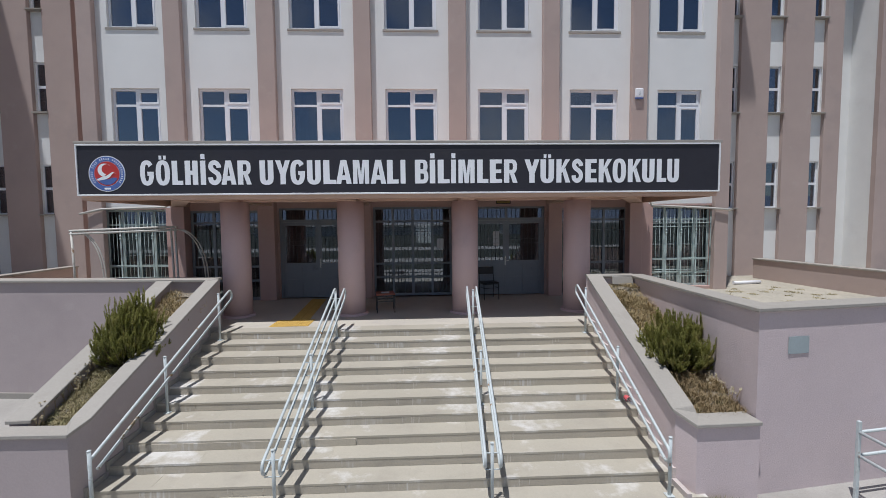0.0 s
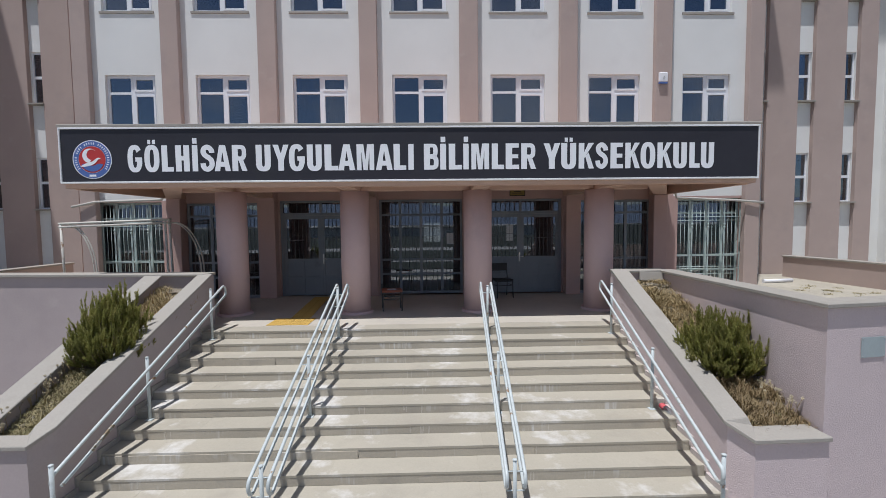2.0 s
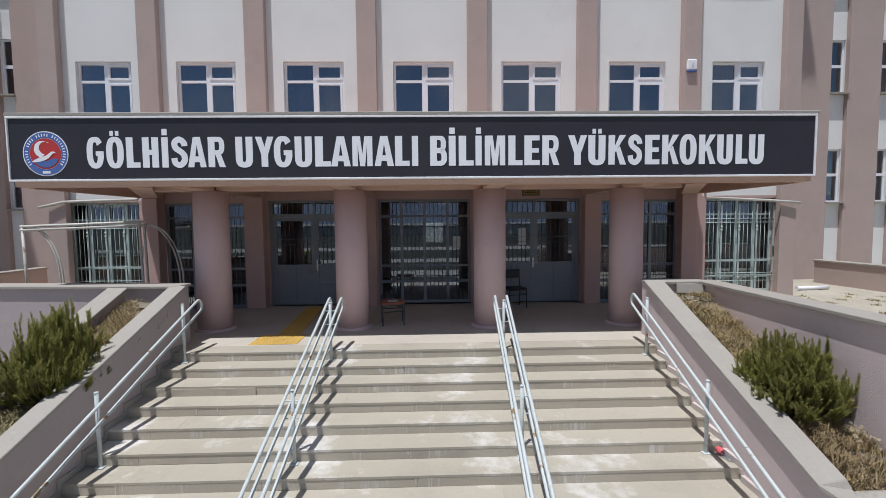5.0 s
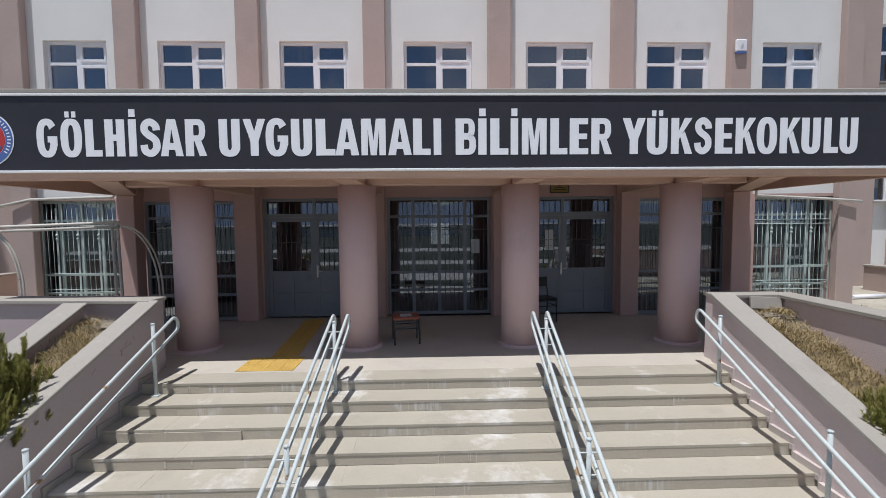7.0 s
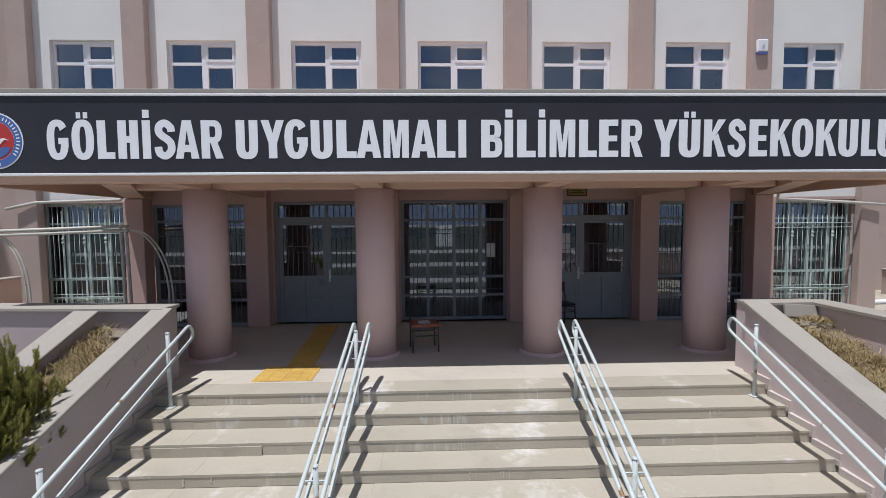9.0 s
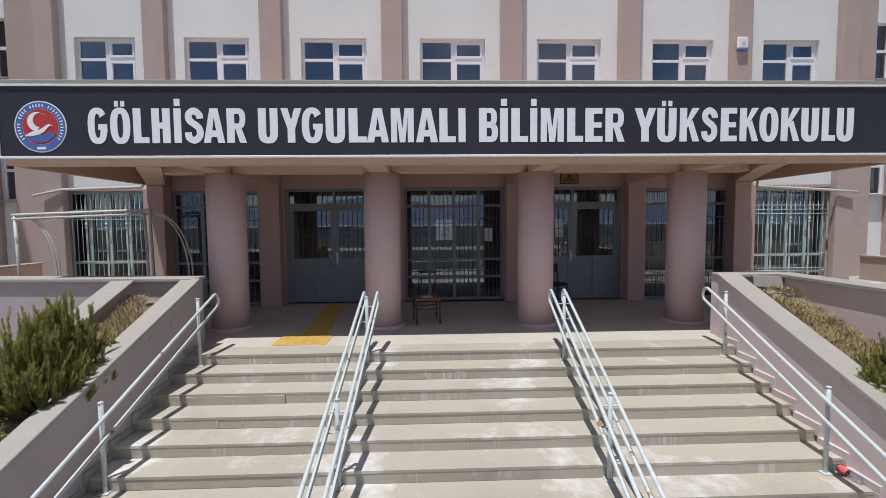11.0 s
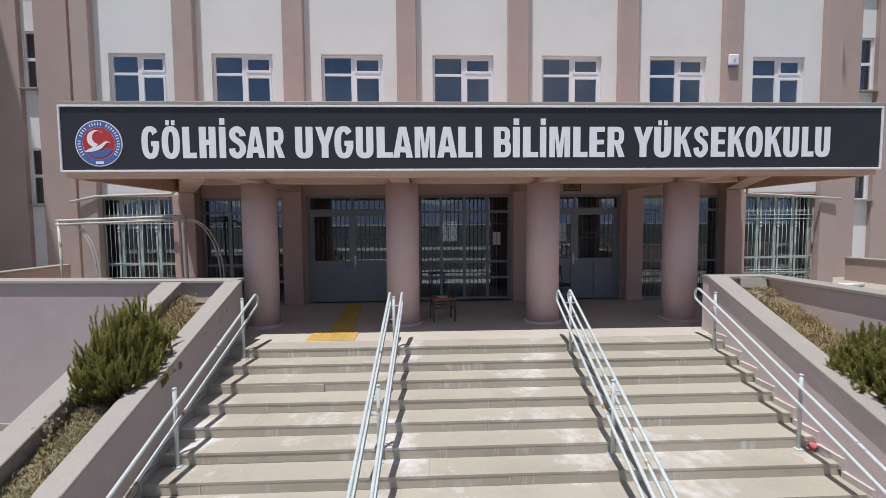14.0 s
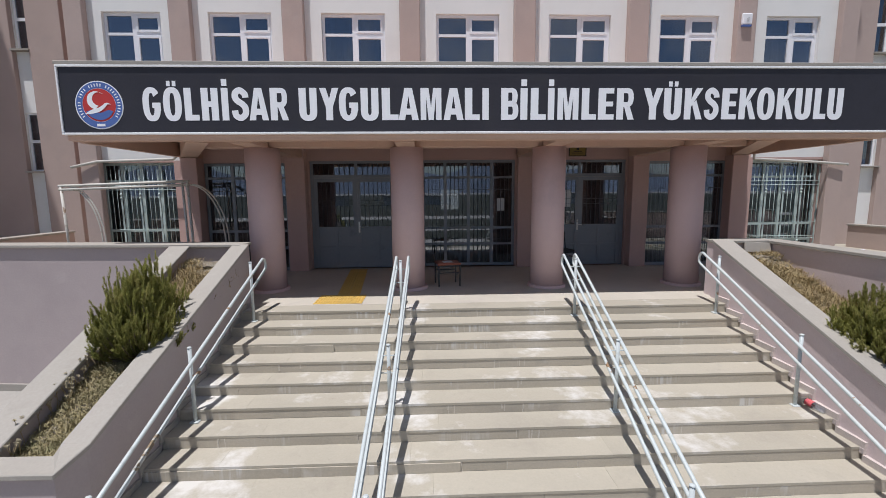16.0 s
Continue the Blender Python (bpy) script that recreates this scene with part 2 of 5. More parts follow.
def part(name, bm, mat, parent=None, label="", kind=""):
    """Links a bmesh as one mesh object, under a thing where one is given."""
    me = bpy.data.meshes.new(name)
    bmesh.ops.recalc_face_normals(bm, faces=bm.faces[:])
    bm.to_mesh(me)
    bm.free()
    me.materials.append(mat)
    ob = new(name, me)
    if parent is not None:
        ob.parent = parent
    return tagged(ob, label, kind=kind)


def thing(name, label, category, group="", kind="", at=(0, 0, 0)):
    ob = new(name)
    ob.location = at
    ob.empty_display_size = 0.1
    return tagged(ob, label, category, group, kind)


def piece(name, mesh, parent, m):
    ob = new(name, mesh)
    ob.parent = parent
    ob.matrix_basis = m
    return ob


def grid_wall(xs, zs, y0, y1, holes):
    """An upright wall along x between y0 and y1, with openings (x0, x1, z0, z1) through it."""
    xs = sorted(set(xs) | {v for h in holes for v in h[:2]})
    zs = sorted(set(zs) | {v for h in holes for v in h[2:]})
    bm = bmesh.new()
    corner = {}

    def vert(i, j, y):
        if (i, j, y) not in corner:
            corner[i, j, y] = bm.verts.new((xs[i], y, zs[j]))
        return corner[i, j, y]

    def solid(i, j):
        if not (0 <= i < len(xs) - 1 and 0 <= j < len(zs) - 1):
            return False
        x, z = (xs[i] + xs[i + 1]) / 2, (zs[j] + zs[j + 1]) / 2
        return not any(a < x < b and c < z < d for a, b, c, d in holes)

    for i in range(len(xs) - 1):
        for j in range(len(zs) - 1):
            if not solid(i, j):
                continue
            bm.faces.new([vert(a, b, y0) for a, b in ((i, j), (i + 1, j), (i + 1, j + 1), (i, j + 1))])
            bm.faces.new([vert(a, b, y1) for a, b in ((i, j + 1), (i + 1, j + 1), (i + 1, j), (i, j))])
            for (di, dj), (a, b) in {(-1, 0): ((i, j), (i, j + 1)), (1, 0): ((i + 1, j + 1), (i + 1, j)), (0, -1): ((i + 1, j), (i, j)), (0, 1): ((i, j + 1), (i + 1, j + 1))}.items():
                if not solid(i + di, j + dj):
                    bm.faces.new((vert(*a, y0), vert(*b, y0), vert(*b, y1), vert(*a, y1)))
    return bm

# ------------------------------------------------------------------ plan
GZ = -1.498                                  # ground
RISE, RUN, NOSE, STEPS = 0.1362, 0.342, 8.50, 11
XL, XR = -4.30, 3.54                         # stair ends
YW, YP, YG = 12.60, 12.43, 12.28             # upper wall, pilaster front, porch wall
ROOF = 22.2
WX0, WX1 = -9.35, 9.01                       # main block
COLS = (-4.30, -1.69, 0.95, 3.60)
COLY, COLR = 10.05, 0.305
WIN_X = [(-8.64, -7.33), (-6.27, -4.85), (-3.71, -2.25), (-1.055, 0.42), (1.60, 3.075), (4.265, 5.695), (6.87, 8.20)]
PIL_X = [(-9.35, -8.94), (-7.065, -6.60), (-4.56, -4.08), (-1.905, -1.435), (0.75, 1.245), (3.44, 3.915), (6.035, 6.49), (8.60, 9.01)]
ROW_Z = [(4.20, 5.92), (7.53, 9.22)]

# ------------------------------------------------------------------ ground
bm = bmesh.new()
bmesh.ops.create_grid(bm, x_segments=2, y_segments=2, size=2500)
bmesh.ops.translate(bm, verts=bm.verts[:], vec=(0, 0, GZ))
tagged(part("ground", bm, GROUND), "pale worn paving and bare ground", "ground", kind="structure")

# ------------------------------------------------------------------ main block walls
holes = [(a, b, c, d) for a, b in WIN_X for c, d in ROW_Z]
wall = part("wall_front_upper", grid_wall([WX0, WX1], [2.6, ROOF - 0.01], YW, YW + 0.32, holes), PALE)
tagged(wall, "off-white plastered upper front wall with window openings", "wall", kind="structure")
for a, b in PIL_X:
    low = -1.6 if a in (PIL_X[0][0], PIL_X[-1][0]) else 3.72
    p = part("pilaster", boxes((a, b, YP, YW - 0.002, low, ROOF - 0.05), bevel=0.012), TAN)
    tagged(p, "mauve plastered pilaster between the windows", "pilaster", "front pilasters", "structure")

# the end windows stand forward between the piers
END_WIN = [(-6.35, -4.50), (3.80, 5.745)]
for a, b in END_WIN:
    tagged(part("wall_end_bay", boxes((a, b, 12.04, YG - 0.002, 2.492, 2.95)), MAUVE), "mauve plastered lintel over a porch end window", "wall", kind="structure")
PORCH_HOLES = [(-6.50, -4.57, 0.0, 2.55), (-4.07, -1.93, 0.0, 2.55), (-1.447, 0.785, 0.0, 2.56), (1.25, 3.47, 0.0, 2.55), (3.90, 5.93, 0.0, 2.55)]
wall = part("wall_porch", grid_wall([-7.0, 6.5], [-0.2, 2.96], YG, YG + 0.30, PORCH_HOLES), MAUVE)
tagged(wall, "mauve plastered porch wall with doors and windows", "wall", kind="structure")
OUT_HOLES = [(-9.10, -7.32, 0.12, 2.56), (6.81, 8.66, 0.12, 2.54)]
for nm, a, b, hole in (("wall_left_bay", WX0, -7.0, OUT_HOLES[0]), ("wall_right_bay", 6.5, WX1, OUT_HOLES[1])):
    tagged(part(nm, grid_wall([a, b], [-1.7, 2.6], YW, YW + 0.30, [hole]), MAUVE), "mauve plastered ground floor wall round a barred window", "wall", kind="structure")
for a, b in ((-6.70, -6.36), (5.70, 6.06)):
    p = part("end_pier", boxes((a, b, 11.75, 12.04, -0.1, 2.598), bevel=0.01), MAUVE)
    tagged(p, "mauve plastered pier at the end of the porch", "pier", "porch end piers", "structure")
for a, b, front in ((-4.57, -4.07, 12.01), (-1.93, -1.447, YG - 0.14), (0.785, 1.25, YG - 0.14), (3.47, 3.92, 12.01)):
    p = part("wall_pier", boxes((a + 0.03, b - 0.03, front, YG - 0.002, 0.0, 2.95), bevel=0.01), MAUVE)
    tagged(p, "mauve plastered pier between porch doors and windows", "pier", "porch wall piers", "structure")

# side and back walls, floors inside and roof slabs
shell = part("wall_sides", boxes((WX0, WX0 + 0.3, YW + 0.33, 18.0, GZ, ROOF - 0.01), (WX1 - 0.3, WX1, YW + 0.33, 18.0, GZ, ROOF - 0.01)), MAUVE)
tagged(shell, "mauve plastered side walls of the main block", "wall", kind="structure")
inner = part("wall_rooms", boxes((WX0 + 0.31, -1.3, 17.0, 17.2, GZ, 12.0), (1.3, WX1 - 0.31, 17.0, 17.2, GZ, 12.0), (-1.3, 1.3, 17.0, 17.2, 2.7, 12.0), (-1.3, 1.3, 17.0, 17.2, GZ, -0.02)), ROOM)
tagged(inner, "grey back wall of the rooms", "wall", kind="structure")
passage = part("wall_passage", boxes((-1.5, -1.3, 17.21, 26.8, -0.02, 2.7), (1.3, 1.5, 17.21, 26.8, -0.02, 2.7), (-1.5, 1.5, 17.21, 27.0, -0.2, -0.021), (-1.5, 1.5, 17.21, 27.0, 2.701, 2.9),
                                      (-1.5, -0.55, 26.801, 27.0, -0.02, 2.7), (0.55, 1.5, 26.801, 27.0, -0.02, 2.7), (-0.55, 0.55, 26.801, 27.0, -0.02, 0.78), (-0.55, 0.55, 26.801, 27.0, 2.03, 2.7)), ROOM)
tagged(passage, "grey painted passage leading to the far window", "wall", kind="structure")
far = thing("window_24", "bright window at the far end of the passage", "window", "", "structure", (0, 26.86, 0))
part("window_frame", boxes((-0.55, -0.50, 0, 0.06, 0.78, 2.03), (0.50, 0.55, 0, 0.06, 0.78, 2.03), (-0.50, 0.50, 0, 0.06, 1.98, 2.03), (-0.50, 0.50, 0, 0.06, 0.78, 0.83)), PVC, far)
part("mullion", boxes((-0.03, 0.03, 0.0, 0.06, 0.83, 1.98)), PVC, far)
part("rail", boxes((-0.50, -0.03, 0.0, 0.058, 1.72, 1.77), (0.03, 0.50, 0.0, 0.058, 1.72, 1.77)), PVC, far)
for z in (-0.22, 3.35, 6.85, 10.35):
    f = part("floor_inside", boxes((WX0 + 0.31, WX1 - 0.31, YW + 0.33, 16.99, z, z + 0.2)), ROOM)
    tagged(f, "grey floor slab of the rooms", "floor", kind="structure")
# all out of view; outer edges set by the shadows on the wings
# the last overreaches block_right, added as a caster to shade the recess
roofs = [(-9.5, 9.16, 11.83, 19.0), (9.161, 12.999, 15.0, 19.0), (-16.249, -9.501, 15.0, 19.0), (-26.0, -16.25, 9.5, 19.0), (13.0, 26.0, 12.68, 19.0)]
for r in roofs:
    tagged(part("roof", boxes((*r, ROOF, ROOF + 0.35)), CONCRETE), "unseen grey concrete roof slab", "roof", kind="structure")

# ------------------------------------------------------------------ wings and outer blocks
WY = 15.4


def wing(side, strips, x_in, x_out):
    """A set-back wing: broad mauve piers, narrow bays of stacked windows and pale panels between them."""
    edges = sorted([x_in, x_out] + [v for s in strips for v in s])
    for a, b in zip(edges[::2], edges[1::2]):
        p = part("wing_pier", boxes((a, b, WY, WY + 0.5, GZ, ROOF - 0.01), bevel=0.01), TAN)
        tagged(p, "mauve plastered pier of the set-back wing", "pier", side + " wing piers", "structure")
    for a, b in strips:
        spans = [(2.50, 4.22), (5.95, 7.65), (9.33, 11.1)]
        w = part("wing_panel", grid_wall([a + 0.002, b - 0.002], [GZ, 13.0], WY + 0.14, WY + 0.30, [(a + 0.02, b - 0.02, c, d) for c, d in spans]), PALE)
        tagged(w, "off-white wall panel of a narrow window bay", "wall", side + " wing panels", "structure")
        for c, d in spans:
            wnd = thing("wing_window", "narrow white plastic window in the set-back wing", "window", side + " wing windows", "structure", (a, WY + 0.2, c))
            w_, h_ = b - a - 0.04, d - c
            x = 0.02
            part("window_frame", boxes((x, x + 0.05, 0, 0.06, 0.03, h_), (x + w_ - 0.05, x + w_, 0, 0.06, 0.03, h_), (x + 0.05, x + w_ - 0.05, 0, 0.06, h_ - 0.05, h_),
                                       (x + 0.05, x + w_ - 0.05, 0, 0.06, 0.03, 0.08), (x + 0.05, x + w_ - 0.05, 0, 0.06, h_ * 0.5, h_ * 0.5 + 0.09)), PVC, wnd)
            part("pane", boxes((x + 0.05, x + w_ - 0.05, 0.025, 0.031, 0.08, h_ * 0.5)), GLASS, wnd)
            part("pane", boxes((x + 0.05, x + w_ - 0.05, 0.025, 0.031, h_ * 0.5 + 0.09, h_ - 0.05)), GLASS, wnd)
            part("window_sill", boxes((-0.03, b - a + 0.03, -0.24, 0.0, -0.02, 0.028)), COPING, wnd)


wing("right", [(10.90, 11.44), (12.52, 13.09), (14.15, 14.64)], 9.4, 15.25)
wing("left", [(-13.15, -12.68), (-14.72, -14.22)], -15.5, -11.72)
tagged(part("wall_left_recess", boxes((-11.71, WX0 - 0.01, WY + 0.52, WY + 0.72, GZ, ROOF - 0.01)), MAUVE), "shaded mauve wall in the recess beside the main block", "wall", kind="structure")
rooms = part("wall_wing_rooms", boxes((WX1 + 0.01, 16.5, WY + 0.9, WY + 1.0, GZ, 14.0), (-16.2, WX0 - 0.01, WY + 0.9, WY + 1.0, GZ, 14.0)), ROOM)
tagged(rooms, "dark wall inside the wings", "wall", kind="structure")
tagged(part("wall_right_recess", boxes((15.26, 16.19, WY + 0.45, WY + 0.64, GZ, ROOF - 0.01), (16.012, 16.19, 14.92, WY + 0.449, GZ, ROOF - 0.01)), PALE), "off-white walls in the corner of the recess", "wall", kind="structure")
tagged(part("block_right", boxes((16.0, 26, 14.75, 14.918, GZ, ROOF - 0.01)), TAN), "mauve plastered projecting block", "wall", kind="structure")
tagged(part("block_left", boxes((-26, -16.21, 10.4, 19, GZ, ROOF - 0.01)), TAN), "mauve plastered projecting block", "wall", kind="structure")

# ------------------------------------------------------------------ canopy
canopy = thing("canopy", "mauve plastered concrete entrance canopy on round columns", "canopy", kind="structure")
CX0, CX1, CY0 = -6.75, 6.16, 8.86
part("slab", boxes((CX0, CX1, CY0 + 0.22, YG - 0.004, 2.97, 3.60)), SOFFIT, canopy)
part("fascia", boxes((CX0, CX1, CY0, CY0 + 0.218, 2.62, 3.705), bevel=0.004), SOFFIT, canopy)
part("capping", boxes((CX0 - 0.05, CX1 + 0.05, CY0 - 0.07, CY0 + 0.3, 3.71, 3.765), bevel=0.01), COPING, canopy, "weathered stone capping")
for x in COLS:
    part("beam", boxes((x - 0.16, x + 0.16, CY0 + 0.22, YG - 0.15, 2.608, 2.966)), SOFFIT, canopy)
# skew corner beams from the end piers to the front edge, and thin edge beams outside them
for x0, x1, e0, e1 in ((-6.53, -4.95, CX0, CX0 + 0.10), (5.88, 4.36, CX1 - 0.10, CX1)):
    d = Vector((x1 - x0, 9.08 - 11.80)).normalized()
    n = Vector((-d.y, d.x)) * 0.16
    a, b = Vector((x0, 11.80)), Vector((x1, 9.08))
    part("corner_beam", rounded(prism(bmesh.new(), [(q.x, q.y) for q in (a + n, a - n, b - n, b + n)], "z", 2.606, 2.966), 0.003), SOFFIT, canopy)
    part("beam", boxes((x0 - 0.16, x0 + 0.16, 11.88, YG - 0.004, 2.60, 2.965), bevel=0.008), SOFFIT, canopy)
    part("edge_beam", boxes((e0, e1, CY0 + 0.22, YG - 0.006, 2.608, 2.966)), SOFFIT, canopy)
edges = [-5.30, *[v for x in COLS for v in (x - 0.16, x + 0.16)], 4.62]
for a, b in zip(edges[::2], edges[1::2]):
    part("cross_beam", boxes((a + 0.002, b - 0.002, COLY - 0.13, COLY + 0.13, 2.612, 2.964), bevel=0.01), SOFFIT, canopy)

for x in COLS:
    col = thing("column", "round mauve plastered porch column on a low stone ring", "column", "porch columns", "structure", (x, COLY, 0))
    bm = bmesh.new()
    tube(bm, [(0, 0, 0.052), (0, 0, 1.3), (0, 0, 2.606)], COLR, 40)
    part("shaft", bm, COLUMN, col)
    bm = bmesh.new()
    bmesh.ops.create_cone(bm, cap_ends=True, segments=40, radius1=COLR + 0.055, radius2=COLR + 0.045, depth=0.05)
    bmesh.ops.translate(bm, verts=bm.verts[:], vec=(0, 0, 0.027))
    part("base_ring", bm, COLUMN, col)

# ------------------------------------------------------------------ sign
sign = thing("entrance_sign", "long black sign board with white capital letters", "sign")
SX0, SX1, SZ0, SZ1, SY = -6.77, 6.16, 2.70, 3.705, 8.80
part("board", boxes((SX0 + 0.03, SX1 - 0.03, SY, CY0 - 0.002, SZ0 + 0.03, SZ1 - 0.03)), BLACK, sign)
for r in ((SX0, SX1, SZ1 - 0.03, SZ1), (SX0, SX1, SZ0, SZ0 + 0.03), (SX0, SX0 + 0.028, SZ0 + 0.031, SZ1 - 0.031), (SX1 - 0.028, SX1, SZ0 + 0.031, SZ1 - 0.031)):
    part("trim", boxes((r[0], r[1], SY - 0.02, CY0 - 0.004, r[2], r[3]), bevel=0.004), TRIM, sign, "white metal trim")


S_ = 0.228                                   # stem of a letter whose capitals are 1 high
WIDTH = {"G": .60, "O": .59, "L": .455, "H": .545, "I": .205, "S": .53, "A": .64, "R": .585, "U": .565, "Y": .62, "M": .69, "B": .555, "E": .47, "K": .63}
PLAIN = {"Ö": "O", "Ü": "U", "İ": "I"}


def bow(cx, cz, ox, oz, ix, iz, a0, a1, n=20, e=2.5):
    """A curved stroke between two rounded outlines, as quads."""
    def at(rx, rz, a):
        c, q = math.cos(a), math.sin(a)
        return cx + rx * math.copysign(abs(c) ** (2 / e), c), cz + rz * math.copysign(abs(q) ** (2 / e), q)
    an = [math.radians(a0 + (a1 - a0) * i / n) for i in range(n + 1)]
    return [[at(ox, oz, p), at(ox, oz, q), at(ix, iz, q), at(ix, iz, p)] for p, q in zip(an, an[1:])]


def rect(x0, x1, z0, z1):
    return [(x0, z0), (x1, z0), (x1, z1), (x0, z1)]


def glyph(ch):
    w, s = WIDTH[PLAIN.get(ch, ch)], S_
    h = w / 2
    base = PLAIN.get(ch, ch)
    if base == "L":
        g = [rect(0, s, 0, 1), rect(s, w, 0, .175)]
    elif base == "I":
        g = [rect(0, w, 0, 1)]
    elif base == "H":
        g = [rect(0, s, 0, 1), rect(w - s, w, 0, 1), rect(s, w - s, .42, .59)]
    elif base == "E":
        g = [rect(0, s, 0, 1), rect(s, w, 0, .17), rect(s, w - .03, .42, .575), rect(s, w - .01, .83, 1)]
    elif base == "U":
        g = [rect(0, s, .3, 1), rect(w - s, w, .3, 1)] + bow(h, .3, h, .32, h - s, .14, 180, 360)
    elif base == "O":
        g = bow(h, .5, h, .52, h - .212, .345, 0, 360, 40)
    elif base == "G":
        g = bow(h, .5, h, .52, h - .212, .345, 36, 346, 34) + [rect(h + .02, w, .385, .55), rect(w - .205, w, .30, .39)]
    elif base == "S":
        mid = [(.42, .70), (.395, .82), (.26, .925), (.125, .85), (.11, .70), (.20, .585), (.32, .50), (.405, .385), (.40, .20), (.26, .075), (.115, .15), (.085, .31)]
        pts = []
        for i in range(len(mid) - 1):
            p0, p1, p2, p3 = (Vector(mid[max(min(i + k, len(mid) - 1), 0)]) for k in (-1, 0, 1, 2))
            for k in range(4):
                t = k / 4
                pts.append(0.5 * (2 * p1 + (p2 - p0) * t + (2 * p0 - 5 * p1 + 4 * p2 - p3) * t * t + (3 * p1 - p0 - 3 * p2 + p3) * t ** 3))
        pts.append(Vector(mid[-1]))
        off = []
        for i, p in enumerate(pts):
            d = (pts[min(i + 1, len(pts) - 1)] - pts[max(i - 1, 0)]).normalized()
            off.append((p + Vector((-d.y, d.x)) * .096, p - Vector((-d.y, d.x)) * .096))
        g = [[tuple(a[0]), tuple(b[0]), tuple(b[1]), tuple(a[1])] for a, b in zip(off, off[1:])]
    elif base == "A":
        g = [[(0, 0), (.21, 0), (h, .75), (h, 1), (h - .12, 1)], [(w, 0), (w - .21, 0), (h, .75), (h, 1), (h + .12, 1)]]
        i0, i1 = .21 + (h - .21) * .17 / .75, .21 + (h - .21) * .36 / .75
        g.append([(i0, .17), (w - i0, .17), (w - i1, .36), (i1, .36)])
    elif base == "Y":
        g = [[(0, 1), (.21, 1), (h, .66), (h, .40), (h - .112, .40)], [(w, 1), (w - .21, 1), (h, .66), (h, .40), (h + .112, .40)], rect(h - .112, h + .112, 0, .40)]
    elif base == "M":
        q = .185
        g = [rect(0, q, 0, 1), rect(w - q, w, 0, 1), [(q, 1), (q + .085, 1), (h, .40), (h, 0), (h - .085, 0), (q, .74)], [(w - q, 1), (w - q - .085, 1), (h, .40), (h, 0), (h + .085, 0), (w - q, .74)]]
    elif base == "B":
        g = [rect(0, s, 0, 1), rect(s, .33, .86, 1), rect(s, .33, .42, .60), rect(s, .33, 0, .165)]
        g += bow(.33, .73, w - .36, .27, w - .36 - .17, .13, -90, 90) + bow(.33, .29, w - .33, .29, w - .33 - .18, .125, -90, 90)
    elif base == "R":
        g = [rect(0, s, 0, 1), rect(s, .33, .84, 1), rect(s, .33, .40, .56)] + bow(.33, .70, w - .36, .30, w - .36 - .17, .14, -90, 90)
        g.append([(.255, .40), (.43, .43), (w, 0), (w - .205, 0)])
    elif base == "K":
        g = [rect(0, s, 0, 1), [(s, .40), (.32, .555), (w - .01, 1), (w - .235, 1), (s, .64)], [(.265, .49), (.40, .63), (w, 0), (w - .215, 0)]]
    if ch == "İ":
        g.append(rect(0.1 * w, 0.9 * w, 1.06, 1.27))
    if ch in "ÖÜ":
        g += [rect(h - .15, h - .035, 1.05, 1.21), rect(h + .035, h + .15, 1.05, 1.21)]
    return g, w


def word(text, spans, z0, cap, parent):
    """Upright bold capitals, each between its own left and right edge."""
    for ch, x0, x1 in zip(text, spans[::2], spans[1::2]):
        polys, w = glyph(ch)
        bm = bmesh.new()
        for i, poly in enumerate(polys):
            prism(bm, [(x0 + q[0] * (x1 - x0) / w, z0 + q[1] * cap) for q in poly], "y", SY - 0.0008, SY - 0.004 - 0.0002 * (i % 4))
        part("letter", bm, WHITE, parent)


LZ, LCAP = 2.905, 0.474
for text, spans in (
    ("GÖLHİSAR", (-5.56, -5.30, -5.26, -4.99, -4.95, -4.74, -4.70, -4.45, -4.40, -4.30, -4.25, -3.99, -4.00, -3.71, -3.68, -3.41)),
    ("UYGULAMALI", (-3.25, -2.98, -2.94, -2.65, -2.65, -2.36, -2.32, -2.05, -2.00, -1.75, -1.75, -1.44, -1.41, -1.09, -1.06, -0.75, -0.73, -0.50, -0.46, -0.36)),
    ("BİLİMLER", (-0.17, 0.10, 0.13, 0.24, 0.29, 0.53, 0.56, 0.66, 0.71, 1.04, 1.09, 1.32, 1.35, 1.60, 1.64, 1.92)),
    ("YÜKSEKOKULU", (2.06, 2.37, 2.39, 2.67, 2.72, 3.01, 3.04, 3.28, 3.32, 3.56, 3.60, 3.88, 3.89, 4.17, 4.21, 4.49, 4.51, 4.77, 4.82, 5.02, 5.04, 5.29)),
):
    word(text, spans, LZ, LCAP, sign)

# ------------------------------------------------------------------ stairs and porch floor
stairs = thing("stairs", "broad flight of pale stone entrance steps", "stairs", kind="structure")
bm = bmesh.new()
prof = [(NOSE + 0.3, GZ)]
for n in range(STEPS - 1, -1, -1):
    y = NOSE - n * RUN + 0.029
    prof += [(y, -(n + 1) * RISE - 0.032 if n < STEPS - 1 else GZ), (y, -n * RISE - 0.032)]
prof.append((NOSE + 0.3, -0.032))
prism(bm, prof, "x", XL, XR)
part("core", bm, CONCRETE, stairs)
floor = part("porch_floor", boxes((-4.4, 3.65, NOSE + 0.348, 9.299, -0.30, 0.0), (-7.4, 6.9, 9.30, YG + 0.34, -0.30, 0.0)), FLOOR)
tagged(floor, "pale stone porch floor", "floor", kind="structure")
rnd = random.Random(4)
RESET = {2: -2.66, 7: -1.02}                # steps whose risers were reset proud, up to this x
